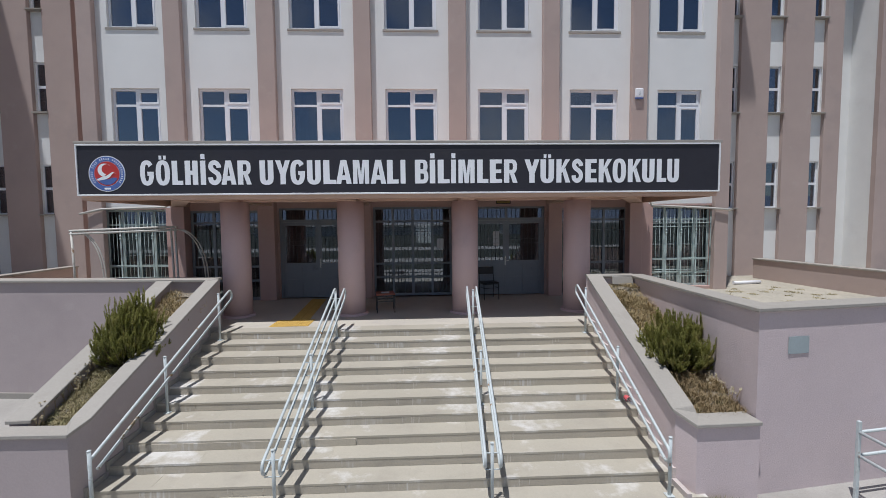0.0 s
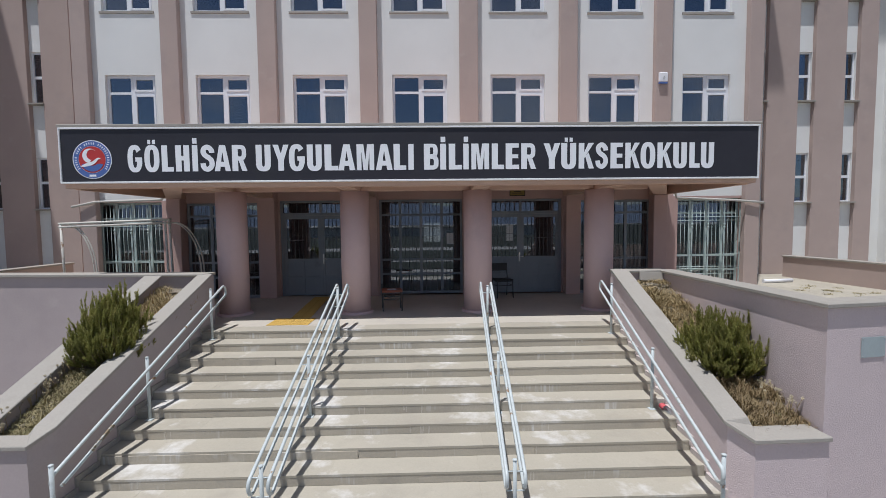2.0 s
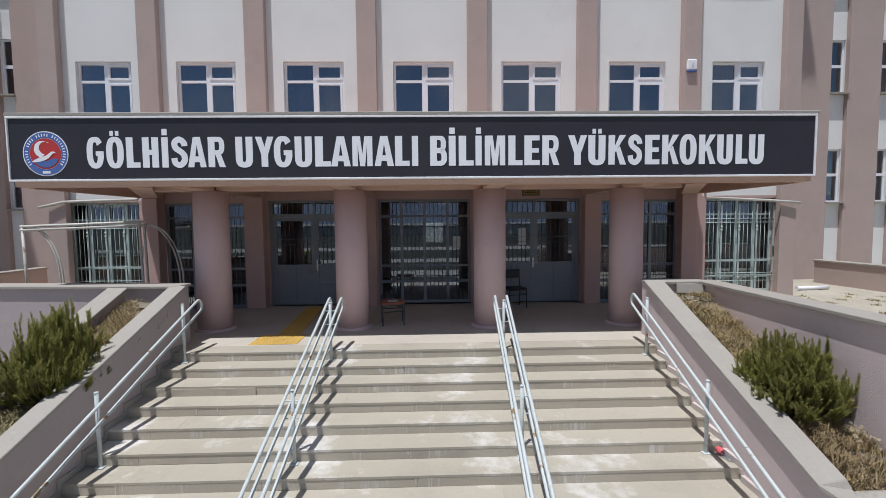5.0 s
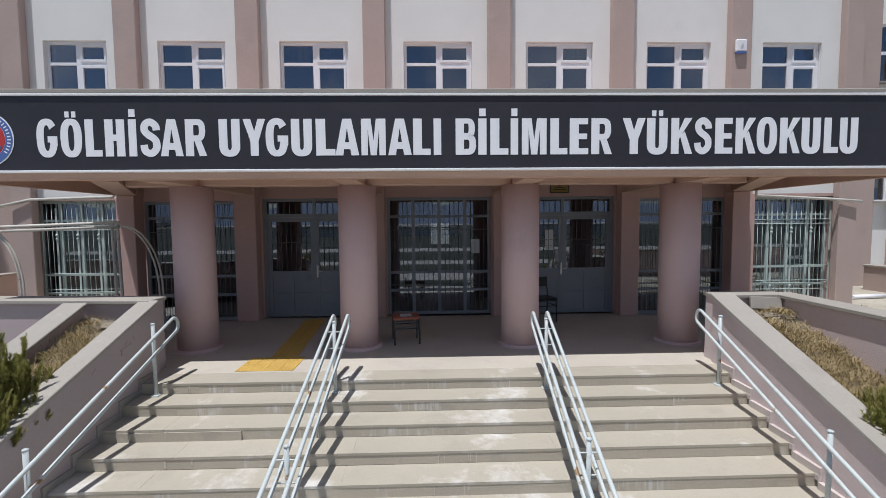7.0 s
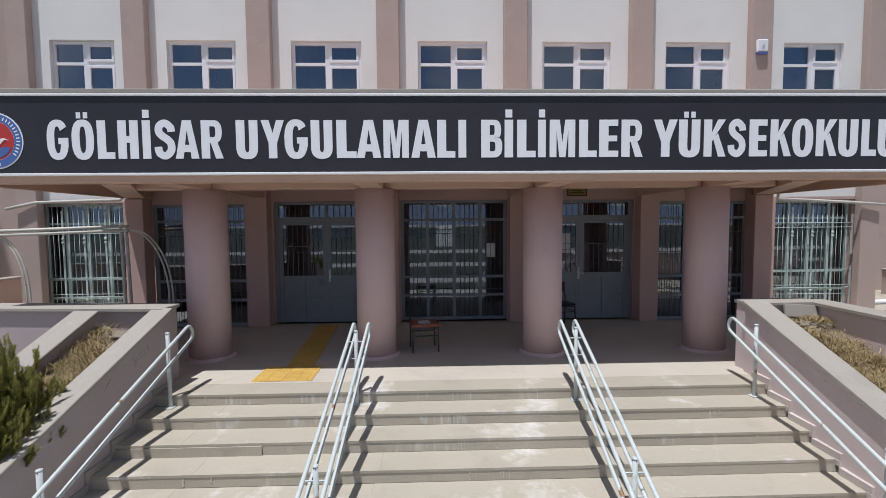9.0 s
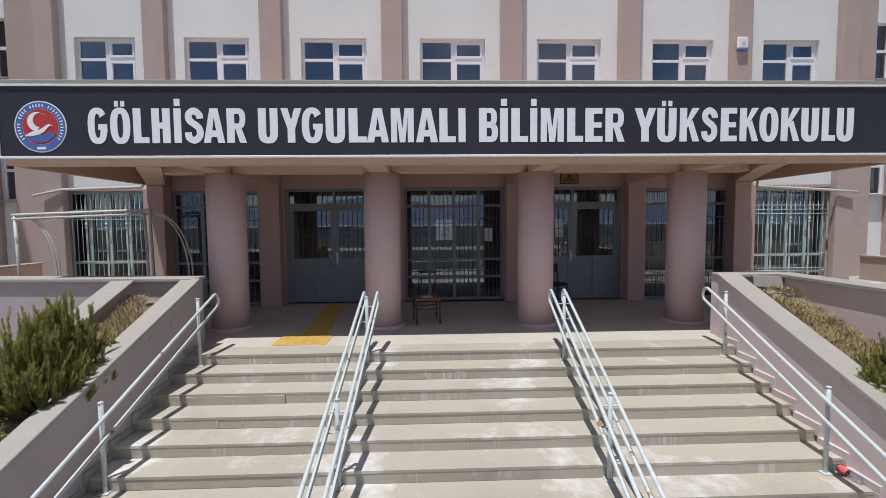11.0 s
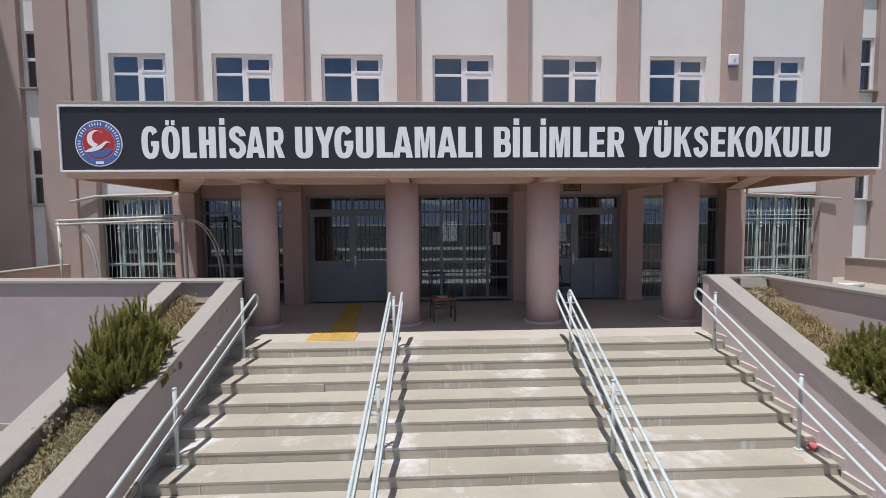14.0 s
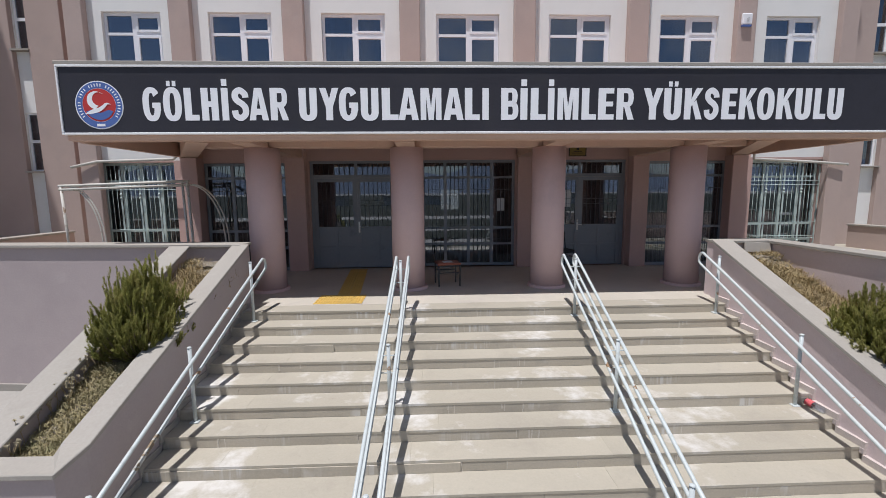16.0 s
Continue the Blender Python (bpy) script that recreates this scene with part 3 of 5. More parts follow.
for n in range(STEPS):
    y, z = NOSE - n * RUN, -n * RISE
    deep = RUN + 0.012 if n else 0.358
    cuts = [XL] + sorted(XL + (XR - XL) * (k + 0.35 + 0.3 * rnd.random()) / 4 for k in range(3)) + [XR]
    for a, b in zip(cuts, cuts[1:]):
        top, out = z + rnd.uniform(-0.0015, 0.0015), y - rnd.uniform(0.003, 0.006)
        part("tread_slab", boxes((a + 0.0002, b - 0.0002, out, y + deep - 0.012, z - 0.030, top), bevel=0.0016), STONE, stairs)
    cuts = [XL] + sorted(XL + (XR - XL) * (k + 0.35 + 0.3 * rnd.random()) / 5 for k in range(4)) + [XR]
    if n in RESET:
        cuts = [XL, (XL + RESET[n]) / 2, RESET[n]] + [c for c in cuts if c > RESET[n] + 0.4]
    for a, b in zip(cuts, cuts[1:]):
        face = y + rnd.uniform(-0.002, 0.003)
        if n in RESET and b <= RESET[n]:
            face = y - 0.016
        part("riser_slab", boxes((a + 0.0012, b - 0.0012, face, y + 0.028, z - RISE + 0.001, z - 0.0315)), RISER, stairs)
    # lime washed out of the joints and cracks
    for xj in cuts[1:-1] + [rnd.uniform(XL + 0.5, XR - 0.5) for _ in range(2)]:
        for k in range(rnd.choice((0, 1, 1, 2, 3))):
            x, w, low = xj + rnd.gauss(0, 0.012) + (k * rnd.uniform(0.02, 0.07) if k else 0), rnd.uniform(0.003, 0.011), rnd.choice((0.055, 0.085, 0.1025, 0.1025))
            lean = rnd.gauss(0, 0.004)
            bm, n_ = bmesh.new(), 6
            edge = [(x - w * rnd.uniform(0.5, 1.2) + lean * i / n_, z - 0.033 - low * i / n_) for i in range(n_ + 1)]
            edge += [(x + w * rnd.uniform(0.5, 1.2) + lean * i / n_, z - 0.033 - low * i / n_) for i in range(n_, -1, -1)]
            prism(bm, edge[::-1], "y", y - 0.0028, y + 0.004)
            part("lime_run", bm, LIME, stairs, "whitish lime run under a joint")


# ------------------------------------------------------------------ planter and terrace walls
def slant(bm, a, b, half, za, zb, low_a, low_b=None, over=0.0):
    """A straight wall in plan from a to b, half its thickness each side, with its top sloping from za to zb."""
    low_b = low_a if low_b is None else low_b
    a, b = Vector(a), Vector(b)
    d = (b - a).normalized()
    s = Vector((-d.y, d.x)) * half
    a, b = a - d * over, b + d * over
    plan = [a + s, a - s, b - s, b + s]
    lows, tops = (low_a, low_a, low_b, low_b), (za, za, zb, zb)
    v = [bm.verts.new((p.x, p.y, z)) for p, z in zip(plan, lows)] + [bm.verts.new((p.x, p.y, z)) for p, z in zip(plan, tops)]
    for f in ((3, 2, 1, 0), (4, 5, 6, 7), (0, 1, 5, 4), (1, 2, 6, 5), (2, 3, 7, 6), (3, 0, 4, 7)):
        bm.faces.new([v[i] for i in f])
    return bm


def coped_wall(name, label, a, b, half, za, zb, mat, lap=0.04, thick=0.05, low=GZ, group=""):
    w = thing(name, label, "wall", group, "structure")
    part("body", slant(bmesh.new(), a, b, half, za - thick, zb - thick, low), mat, w)
    part("coping", rounded(slant(bmesh.new(), a, b, half + lap, za, zb, za - thick + 0.001, zb - thick + 0.001, 0.02), 0.008), COPING, w, "pale stone coping")
    return w


def path_wall(name, label, path, half, mat, lap=0.045, thick=0.05, low=GZ):
    """A wall along a bent line in plan (x, y, top), mitred at its bends, with a stone coping."""
    pts = [Vector(p) for p in path]

    def sides(width):
        out = []
        for i, p in enumerate(pts):
            d1 = (pts[i] - pts[i - 1]).xy.normalized() if i else None
            d2 = (pts[i + 1] - pts[i]).xy.normalized() if i < len(pts) - 1 else None
            n1 = Vector((-d1.y, d1.x)) if d1 else None
            n2 = Vector((-d2.y, d2.x)) if d2 else None
            if n1 and n2:
                m = (n1 + n2).normalized()
                m = m * (width / max(m.dot(n1), 0.4))
            else:
                m = (n1 or n2) * width
            out.append((p.xy + m, p.xy - m))
        return out

    def solid(width, top, low_of):
        bm = bmesh.new()
        rows = [[bm.verts.new((q.x, q.y, z)) for q, z in ((l, low_of(p)), (r, low_of(p)), (r, p.z + top), (l, p.z + top))] for p, (l, r) in zip(pts, sides(width))]
        for a, b in zip(rows, rows[1:]):
            for k in range(4):
                bm.faces.new((a[k], a[(k + 1) % 4], b[(k + 1) % 4], b[k]))
        bm.faces.new(rows[0]), bm.faces.new(rows[-1][::-1])
        return bm

    w = thing(name, label, "wall", "", "structure")
    part("body", solid(half, -thick, lambda p: low), mat, w)
    part("coping", rounded(solid(half + lap, 0.0, lambda p: p.z - thick + 0.001), 0.007), COPING, w, "pale stone coping")
    return w


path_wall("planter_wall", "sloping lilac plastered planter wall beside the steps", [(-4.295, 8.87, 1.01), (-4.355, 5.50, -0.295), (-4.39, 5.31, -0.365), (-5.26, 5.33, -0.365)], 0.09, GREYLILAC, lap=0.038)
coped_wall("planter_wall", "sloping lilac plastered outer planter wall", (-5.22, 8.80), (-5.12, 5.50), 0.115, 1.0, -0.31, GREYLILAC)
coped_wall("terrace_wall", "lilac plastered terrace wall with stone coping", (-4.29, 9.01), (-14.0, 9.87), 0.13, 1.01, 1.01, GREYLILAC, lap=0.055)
tagged(part("baseboard", slant(bmesh.new(), (-5.3, 8.95), (-14.0, 9.715), 0.02, GZ + 0.12, GZ + 0.12, GZ), COPING), "pale stone base strip along the terrace wall", "baseboard", kind="structure")
path_wall("planter_wall", "sloping lilac plastered planter wall beside the steps", [(3.585, 8.96, 0.99), (3.40, 5.42, -0.35), (3.48, 5.25, -0.435), (4.24, 5.27, -0.435)], 0.115, LILAC)
coped_wall("terrace_wall", "lilac plastered terrace wall with stone coping", (3.52, 9.08), (4.50, 9.10), 0.12, 0.96, 0.96, LILAC)
path_wall("terrace_wall", "rough lilac plastered terrace wall with stone coping", [(4.58, 9.18, 0.95), (4.405, 5.41, 0.99), (13.0, 6.52, 0.99)], 0.12, LILAC, lap=0.05)

tagged(part("terrace_floor_right", prism(bmesh.new(), [(4.58, 5.62), (4.70, 9.28), (6.905, 9.28), (6.905, YW - 0.01), (WX1 + 0.01, YW - 0.01), (WX1 + 0.01, WY - 0.01), (16.0, WY - 0.01), (16.0, 7.1), (13.0, 6.66)], "z", -0.4, 0.03), GRAVEL), "pale gravel terrace with dry tufts", "ground", kind="structure")
tagged(part("terrace_floor_left", prism(bmesh.new(), [(-4.45, 9.14), (-4.45, 9.29), (-7.41, 9.29), (-7.41, WY - 0.01), (-16.0, WY - 0.01), (-16.0, 10.2)], "z", -0.4, 0.03), GRAVEL), "pale gravel terrace", "ground", kind="structure")
coped_wall("parapet", "low tan plastered parapet across the terrace", (11.75, 14.75), (12.35, 8.2), 0.12, 0.74, 0.74, TAN, low=0.0)
coped_wall("parapet", "low tan plastered parapet across the terrace", (-11.65, 14.78), (-11.62, 10.4), 0.12, 0.79, 0.79, TAN, low=0.0)

# skirting tiles up both stair walls
for side in (0, 1):
    for n in range(STEPS):
        y, z = NOSE - n * RUN, -n * RISE
        ya = y + (0.30 if n == 0 else RUN)
        for name, y0, y1, z0, z1 in (("skirting_tile", y - 0.05, ya - 0.052, z + 0.002, z + 0.075), ("skirting_tile", y - 0.05, y - 0.004, z - RISE + 0.077, z)):
            f = (y0 + y1) / 2
            if side:
                x1 = 3.47 - 0.185 * (8.96 - f) / 3.54 + 0.02
                r = (x1 - 0.06, x1, y0, y1, z0, z1)
            else:
                x0 = -4.215 - 0.055 * (8.8 - f) / 3.4
                r = (x0 - 0.02, x0 + 0.028, y0, y1, z0, z1)
            # left tiles borrow the darker coping stone: their shade is put into the colour
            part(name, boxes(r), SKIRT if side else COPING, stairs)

# ------------------------------------------------------------------ windows of the upper floors
def upper_window(index, x0, x1, z0, z1):
    w = thing("window_%d" % index, "white plastic window with a fixed light and a tilting sash", "window", "upper windows", "structure", (x0, YW + 0.08, z0))
    W, Hh = x1 - x0, z1 - z0
    f, mx, tz = 0.06, W * 0.505, Hh * 0.735
    part("window_frame", boxes((0.004, f, 0, 0.07, 0.03, Hh - 0.004), (W - f, W - 0.004, 0, 0.07, 0.03, Hh - 0.004), (f, W - f, 0, 0.07, Hh - f, Hh - 0.004), (f, W - f, 0, 0.07, 0.03, 0.03 + f),
                               (mx - 0.045, mx + 0.045, 0, 0.07, 0.03 + f, Hh - f), (f, mx - 0.045, 0.002, 0.068, tz - 0.03, tz + 0.03), (mx + 0.045, W - f, 0.002, 0.068, tz - 0.04, tz + 0.04)), PVC, w)
    for a, b, name in ((0.03 + f, tz - 0.04, "sash"), (tz + 0.04, Hh - f, "sash")):
        s, x, y = 0.05, mx + 0.045, W - f
        part(name, boxes((x, x + s, -0.015, 0.05, a, b), (y - s, y, -0.015, 0.05, a, b), (x + s, y - s, -0.015, 0.05, a, a + s), (x + s, y - s, -0.015, 0.05, b - s, b), bevel=0.004), PVC, w)
        part("pane", boxes((x + s, y - s, 0.015, 0.021, a + s, b - s)), GLASS, w)
    part("pane", boxes((f, mx - 0.045, 0.03, 0.036, 0.03 + f, tz - 0.03)), GLASS, w)
    part("pane", boxes((f, mx - 0.045, 0.03, 0.036, tz + 0.03, Hh - f)), GLASS, w)
    part("window_sill", boxes((-0.05, W + 0.05, -0.108, 0.0, -0.03, 0.028), bevel=0.005), COPING, w, "pale stone sill")
    return w


k = 0
for z0, z1 in ROW_Z:
    for x0, x1 in WIN_X:
        k += 1
        upper_window(k, x0, x1, z0, z1)
for x0, x1 in (WIN_X[2], WIN_X[6]):
    bm = bmesh.new()
    for i in range(18):
        a, b = x0 + 0.1 + i * 0.075, x0 + 0.1 + (i + 1) * 0.075
        if b > x1 - 0.05:
            break
        v = [bm.verts.new(p) for p in ((a, YW + 0.5 + 0.03 * (i % 2), 4.1), (b, YW + 0.5 + 0.03 * ((i + 1) % 2), 4.1), (b, YW + 0.5 + 0.03 * ((i + 1) % 2), 6.1), (a, YW + 0.5 + 0.03 * (i % 2), 6.1))]
        bm.faces.new(v)
    c = part("curtain", bm, CURTAIN)
    c.modifiers.new("thick", "SOLIDIFY").thickness = 0.004
    tagged(c, "hanging beige curtain behind an upper window", "curtain", "curtains")


# ------------------------------------------------------------------ porch doors and windows
def bars_up(xs, y, z0, z1, r=0.006):
    bm = bmesh.new()
    for x in xs:
        tube(bm, [(x, y, z0), (x, y, z1)], r, 6)
    return bm


def spread_between(a, b, count):
    return [a + (b - a) * (i + 1) / (count + 1) for i in range(count)]


def barred_window(index, x0, x1, z1, cols, label, at_y=YG + 0.08):
    """Tall painted metal window: a frame, upright mullions, three rails, and thin bars in front of the panes."""
    w = thing("window_%d" % index, label, "window", "porch windows", "structure", (x0, at_y, 0.0))
    W = x1 - x0
    f = 0.065
    rails = [0.555, 0.945, 2.15]
    xs = [W * i / cols for i in range(1, cols)]
    part("window_frame", boxes((0.004, f, 0, 0.07, 0.02, z1 - 0.004), (W - f, W - 0.004, 0, 0.07, 0.02, z1 - 0.004), (f, W - f, 0, 0.07, z1 - f, z1 - 0.004), (f, W - f, 0, 0.07, 0.02, 0.09)), DOORM, w)
    for x in xs:
        part("mullion", boxes((x - 0.035, x + 0.035, -0.004, 0.066, 0.09, z1 - f)), DOORM, w)
    edges = [f] + [v for x in xs for v in (x - 0.035, x + 0.035)] + [W - f]
    for a, b in zip(edges[::2], edges[1::2]):
        for z in rails:
            part("rail", boxes((a, b, 0.0, 0.062, z - 0.028, z + 0.028)), DOORM, w)
        for c, d in zip([0.09] + [z + 0.028 for z in rails], [z - 0.028 for z in rails] + [z1 - f]):
            part("pane", boxes((a, b, 0.03, 0.036, c, d)), DARKGLASS, w)
        for x in spread_between(a, b, 4 if b - a < 0.6 else 6):
            part("bar", bars_up([x], -0.012, 0.09, z1 - f), BARS, w, "thin grey security bar")
    for z in (0.68, 1.86):
        part("cross_bar", tube(bmesh.new(), [(f, -0.02, z), (W - f, -0.02, z)], 0.006, 6), BARS, w, "thin grey security bar")
    return w


barred_window(21, *END_WIN[0], 2.49, 3, "tall grey metal porch window with bars", 12.05)
barred_window(22, -1.447, 0.785, 2.56, 4, "wide grey metal porch window with bars")
barred_window(23, *END_WIN[1], 2.49, 3, "tall grey metal porch window with bars", 12.05)


def leaf(parent, x0, x1):
    """One door leaf: a panelled lower half, a barred pane above."""
    d = part("door_leaf", boxes((x0, x0 + 0.085, 0, 0.05, 0.012, 2.15), (x1 - 0.085, x1, 0, 0.05, 0.012, 2.15), (x0 + 0.085, x1 - 0.085, 0, 0.05, 2.06, 2.15), (x0 + 0.085, x1 - 0.085, 0, 0.05, 0.012, 0.07),
                                (x0 + 0.085, x1 - 0.085, 0, 0.05, 0.93, 1.0), (x0 + 0.085, x1 - 0.085, 0.022, 0.04, 0.07, 0.93)), DOORM, parent)
    mid = (x0 + x1) / 2
    part("panel_bead", boxes((mid - 0.035, mid + 0.035, -0.004, 0.0215, 0.07, 0.93), (x0 + 0.085, mid - 0.035, -0.002, 0.0215, 0.47, 0.53), (mid + 0.035, x1 - 0.085, -0.002, 0.0215, 0.47, 0.53), bevel=0.003), DOORM, d)
    part("pane", boxes((x0 + 0.085, x1 - 0.085, 0.022, 0.028, 1.0, 2.06)), DARKGLASS, d)
    for x in spread_between(x0 + 0.085, x1 - 0.085, 7):
        part("bar", bars_up([x], 0.004, 1.0, 2.06), BARS, d, "thin grey security bar")
    for z in (1.50, 1.62):
        part("cross_bar", tube(bmesh.new(), [(x0 + 0.085, 0.0, z), (x1 - 0.085, 0.0, z)], 0.006, 6), BARS, d, "thin grey security bar")
    return d


def double_door(index, x0, x1, handle_x):
    g = thing("door_%d" % index, "closed grey blue metal double door with barred panes", "door", "porch doors", "structure", (0, YG + 0.08, 0))
    f = 0.07
    part("door_frame", boxes((x0 + 0.004, x0 + f, -0.01, 0.08, 0, 2.546), (x1 - f, x1 - 0.004, -0.01, 0.08, 0, 2.546), (x0 + f, x1 - f, -0.01, 0.08, 2.49, 2.546), (x0 + f, x1 - f, -0.012, 0.08, 2.155, 2.225)), DOORM, g)
    mid = (x0 + x1) / 2
    leaf(g, x0 + f + 0.002, mid - 0.002)
    leaf(g, mid + 0.002, x1 - f - 0.002)
    part("mullion", boxes((mid - 0.03, mid + 0.03, -0.006, 0.07, 2.225, 2.49)), DOORM, g)
    for a, b in ((x0 + f, mid - 0.03), (mid + 0.03, x1 - f)):
        part("pane", boxes((a, b, 0.03, 0.036, 2.225, 2.49)), DARKGLASS, g, "narrow pane over the door")
        for x in spread_between(a, b, 7):
            part("bar", bars_up([x], -0.002, 2.225, 2.49), BARS, g, "thin grey security bar")
    part("closer_strip", boxes((mid - 0.024, mid + 0.024, -0.012, -0.001, 0.012, 2.15)), DOORM, g)
    plate = part("handle_plate", boxes((handle_x - 0.02, handle_x + 0.02, -0.024, -0.0125, 0.86, 1.12), bevel=0.004), STEEL, g, "bright steel handle plate")
    bm = bmesh.new()
    tube(bm, [(handle_x, -0.024, 1.0), (handle_x, -0.07, 1.0), (handle_x + 0.03, -0.075, 1.0), (handle_x + 0.13, -0.072, 0.985)], 0.009, 8)
    part("handle_lever", bm, STEEL, plate)
    return g


double_door(1, -4.07, -1.93, -2.95)
double_door(2, 1.25, 3.47, 2.33)
for x, y0, z0, w_, h_ in ((1.98, YG + 0.095, 1.42, 0.18, 0.42), (0.36, YG + 0.095, 1.35, 0.19, 0.30)):
    tagged(part("notice", boxes((x, x + w_, y0, y0 + 0.002, z0, z0 + h_)), PAPER), "white paper notice taped to the glass", "notice", "paper notices")


def caged_window(index, x0, x1):
    """Ground floor window behind a pale green cage of bars."""
    y, z0, z1 = YW + 0.19, 0.12, 2.56 if x0 < 0 else 2.54
    w = thing("window_%d" % index, "pale green metal window behind a projecting cage of bars", "window", "barred bay windows", "structure", (x0, y, 0))
    W = x1 - x0
    f = 0.06
    part("window_frame", boxes((0.004, f, 0, 0.06, z0, z1), (W - f, W - 0.004, 0, 0.06, z0, z1), (f, W - f, 0, 0.06, z1 - f, z1), (f, W - f, 0, 0.06, z0, z0 + f)), GRILLE, w)
    xs = [W * i / 4 for i in (1, 2, 3)]
    for x in xs:
        part("mullion", boxes((x - 0.032, x + 0.032, -0.004, 0.056, z0 + f, z1 - f)), GRILLE, w)
    edges = [f] + [v for x in xs for v in (x - 0.032, x + 0.032)] + [W - f]
    for a, b in zip(edges[::2], edges[1::2]):
        for z in (0.52, 0.93, 2.13):
            part("rail", boxes((a, b, 0.0, 0.05, z - 0.025, z + 0.025)), GRILLE, w)
        for c, d in ((z0 + f, 0.495), (0.545, 0.905), (0.955, 2.105), (2.155, z1 - f)):
            part("pane", boxes((a, b, 0.025, 0.031, c, d)), BAYGLASS, w)
    cage = thing("window_cage", "pale green cage of thin bars over a ground floor window", "window cage", "window cages", at=(x0, y - 0.11, 0))
    for i in range(17):
        x = 0.03 + (W - 0.06) * i / 16
        part("bar", bars_up([x], 0.0, z0, z1 + 0.0, 0.006), GRILLE, cage)
    for z in (0.42, 0.56, 0.62, 0.97, 1.92, 2.02):
        part("cross_bar", tube(bmesh.new(), [(0.03, -0.012, z), (W - 0.03, -0.012, z)], 0.008, 6), GRILLE, cage)
    for x in (0.02, *xs, W - 0.02):
        part("upright", boxes((x - 0.02, x + 0.02, -0.006, 0.006, z0, z1 - 0.16), bevel=0.002), GRILLE, cage)
    for z in (0.56, 1.92):
        for x in (0.03, W - 0.03):
            part("bracket", tube(bmesh.new(), [(x, 0.0, z), (x, 0.108, z)], 0.009, 6), GRILLE, cage)
    for x in xs:
        for z in (0.5, 1.81, 1.73):
            bm = bmesh.new()
            bmesh.ops.create_uvsphere(bm, u_segments=8, v_segments=6, radius=0.03)
            bmesh.ops.translate(bm, verts=bm.verts[:], vec=(x, -0.006, z))
            part("knob", bm, GRILLE, cage)


caged_window(31, -9.10, -7.32)
caged_window(32, 6.81, 8.66)

# white drain pipes over the barred windows
for pts in (((-6.80, 12.00, 2.75), (-7.15, 12.30, 2.61), (-8.91, 12.39, 2.57), (-9.50, 12.36, 2.44)),
            ((6.38, 12.00, 2.70), (6.60, 12.30, 2.54), (8.31, 12.39, 2.46), (9.04, 12.36, 2.40))):
    tagged(part("drain_pipe", tube(bmesh.new(), pts, 0.032, 10), PIPE), "weathered white plastic drain pipe along the wall", "pipe", "drain pipes")
tagged(part("drain_pipe", tube(bmesh.new(), ((9.86, 13.30, 0.087), (10.82, 13.40, 0.087)), 0.055, 12), PVC), "white plastic pipe lying on the gravel terrace", "pipe", "drain pipes")

# alarm box on a pilaster
al = thing("alarm_box", "small white alarm box on a pilaster", "alarm box", at=(6.22, YP - 0.002, 5.74))
part("housing", boxes((-0.12, 0.12, -0.075, 0, -0.10, 0.15), bevel=0.02), PVC, al)
part("lamp_strip", boxes((-0.115, 0.115, -0.07, 0, -0.145, -0.102), bevel=0.01), LOGO_BLUE, al, "blue plastic lamp strip")
bm = bmesh.new()
for z in (-0.02, 0.03):
    tube(bm, [(-0.02, -0.078, z - 0.015), (0.03, -0.078, z + 0.02)], 0.007, 6)
part("emblem", bm, SIGNPLATE, al)

# brass plaque on the beam
pl = thing("name_plaque", "small yellow plaque with a dark rim on the porch beam", "plaque", at=(2.26, YG - 0.002, 2.75))
part("plate", boxes((-0.19, 0.19, -0.012, 0, -0.108, 0.108), bevel=0.003), BRASS, pl)
part("rim", boxes((-0.21, 0.21, -0.016, 0, 0.1085, 0.128), (-0.21, 0.21, -0.016, 0, -0.128, -0.1085), (-0.21, -0.1905, -0.016, 0, -0.108, 0.108), (0.1905, 0.21, -0.016, 0, -0.108, 0.108)), RUBBER, pl)
part("text_bar", boxes((-0.10, 0.10, -0.014, -0.0125, -0.02, -0.004), (-0.14, 0.14, -0.014, -0.0125, -0.06, -0.044), (-0.03, 0.03, -0.014, -0.0125, 0.02, 0.07)), RUBBER, pl)

# plate on the terrace front wall
d = Vector((8.55, 1.11)).normalized()
wp = thing("wall_plate", "blank grey green metal plate screwed to the wall", "plate")
wp.matrix_world = Matrix.Translation((4.875, 5.3445, 0.475)) @ pose(0, 0, 0, 0, 0, math.degrees(math.atan2(d.y, d.x))) @ Matrix.Translation((0, -0.003, 0))
part("plate", boxes((-0.16, 0.16, -0.004, 0, -0.115, 0.115), bevel=0.001), SIGNPLATE, wp)
for x in (-0.145, 0.145):
    for z in (-0.1, 0.1):
        bm = bmesh.new()
        bmesh.ops.create_uvsphere(bm, u_segments=8, v_segments=5, radius=0.008)
        bmesh.ops.translate(bm, verts=bm.verts[:], vec=(x, -0.005, z))
        part("screw", bm, STEEL, wp)


# ------------------------------------------------------------------ logo on the sign
def disc(bm, cx, cz, r, y, seg=48, r_in=0.0):
    out = [bm.verts.new((cx + r * math.cos(2 * math.pi * i / seg), y, cz + r * math.sin(2 * math.pi * i / seg))) for i in range(seg)]
    if not r_in:
        bm.faces.new(out)
        return bm
    inn = [bm.verts.new((cx + r_in * math.cos(2 * math.pi * i / seg), y, cz + r_in * math.sin(2 * math.pi * i / seg))) for i in range(seg)]
    for i in range(seg):
        j = (i + 1) % seg
        bm.faces.new((out[i], out[j], inn[j], inn[i]))
    return bm


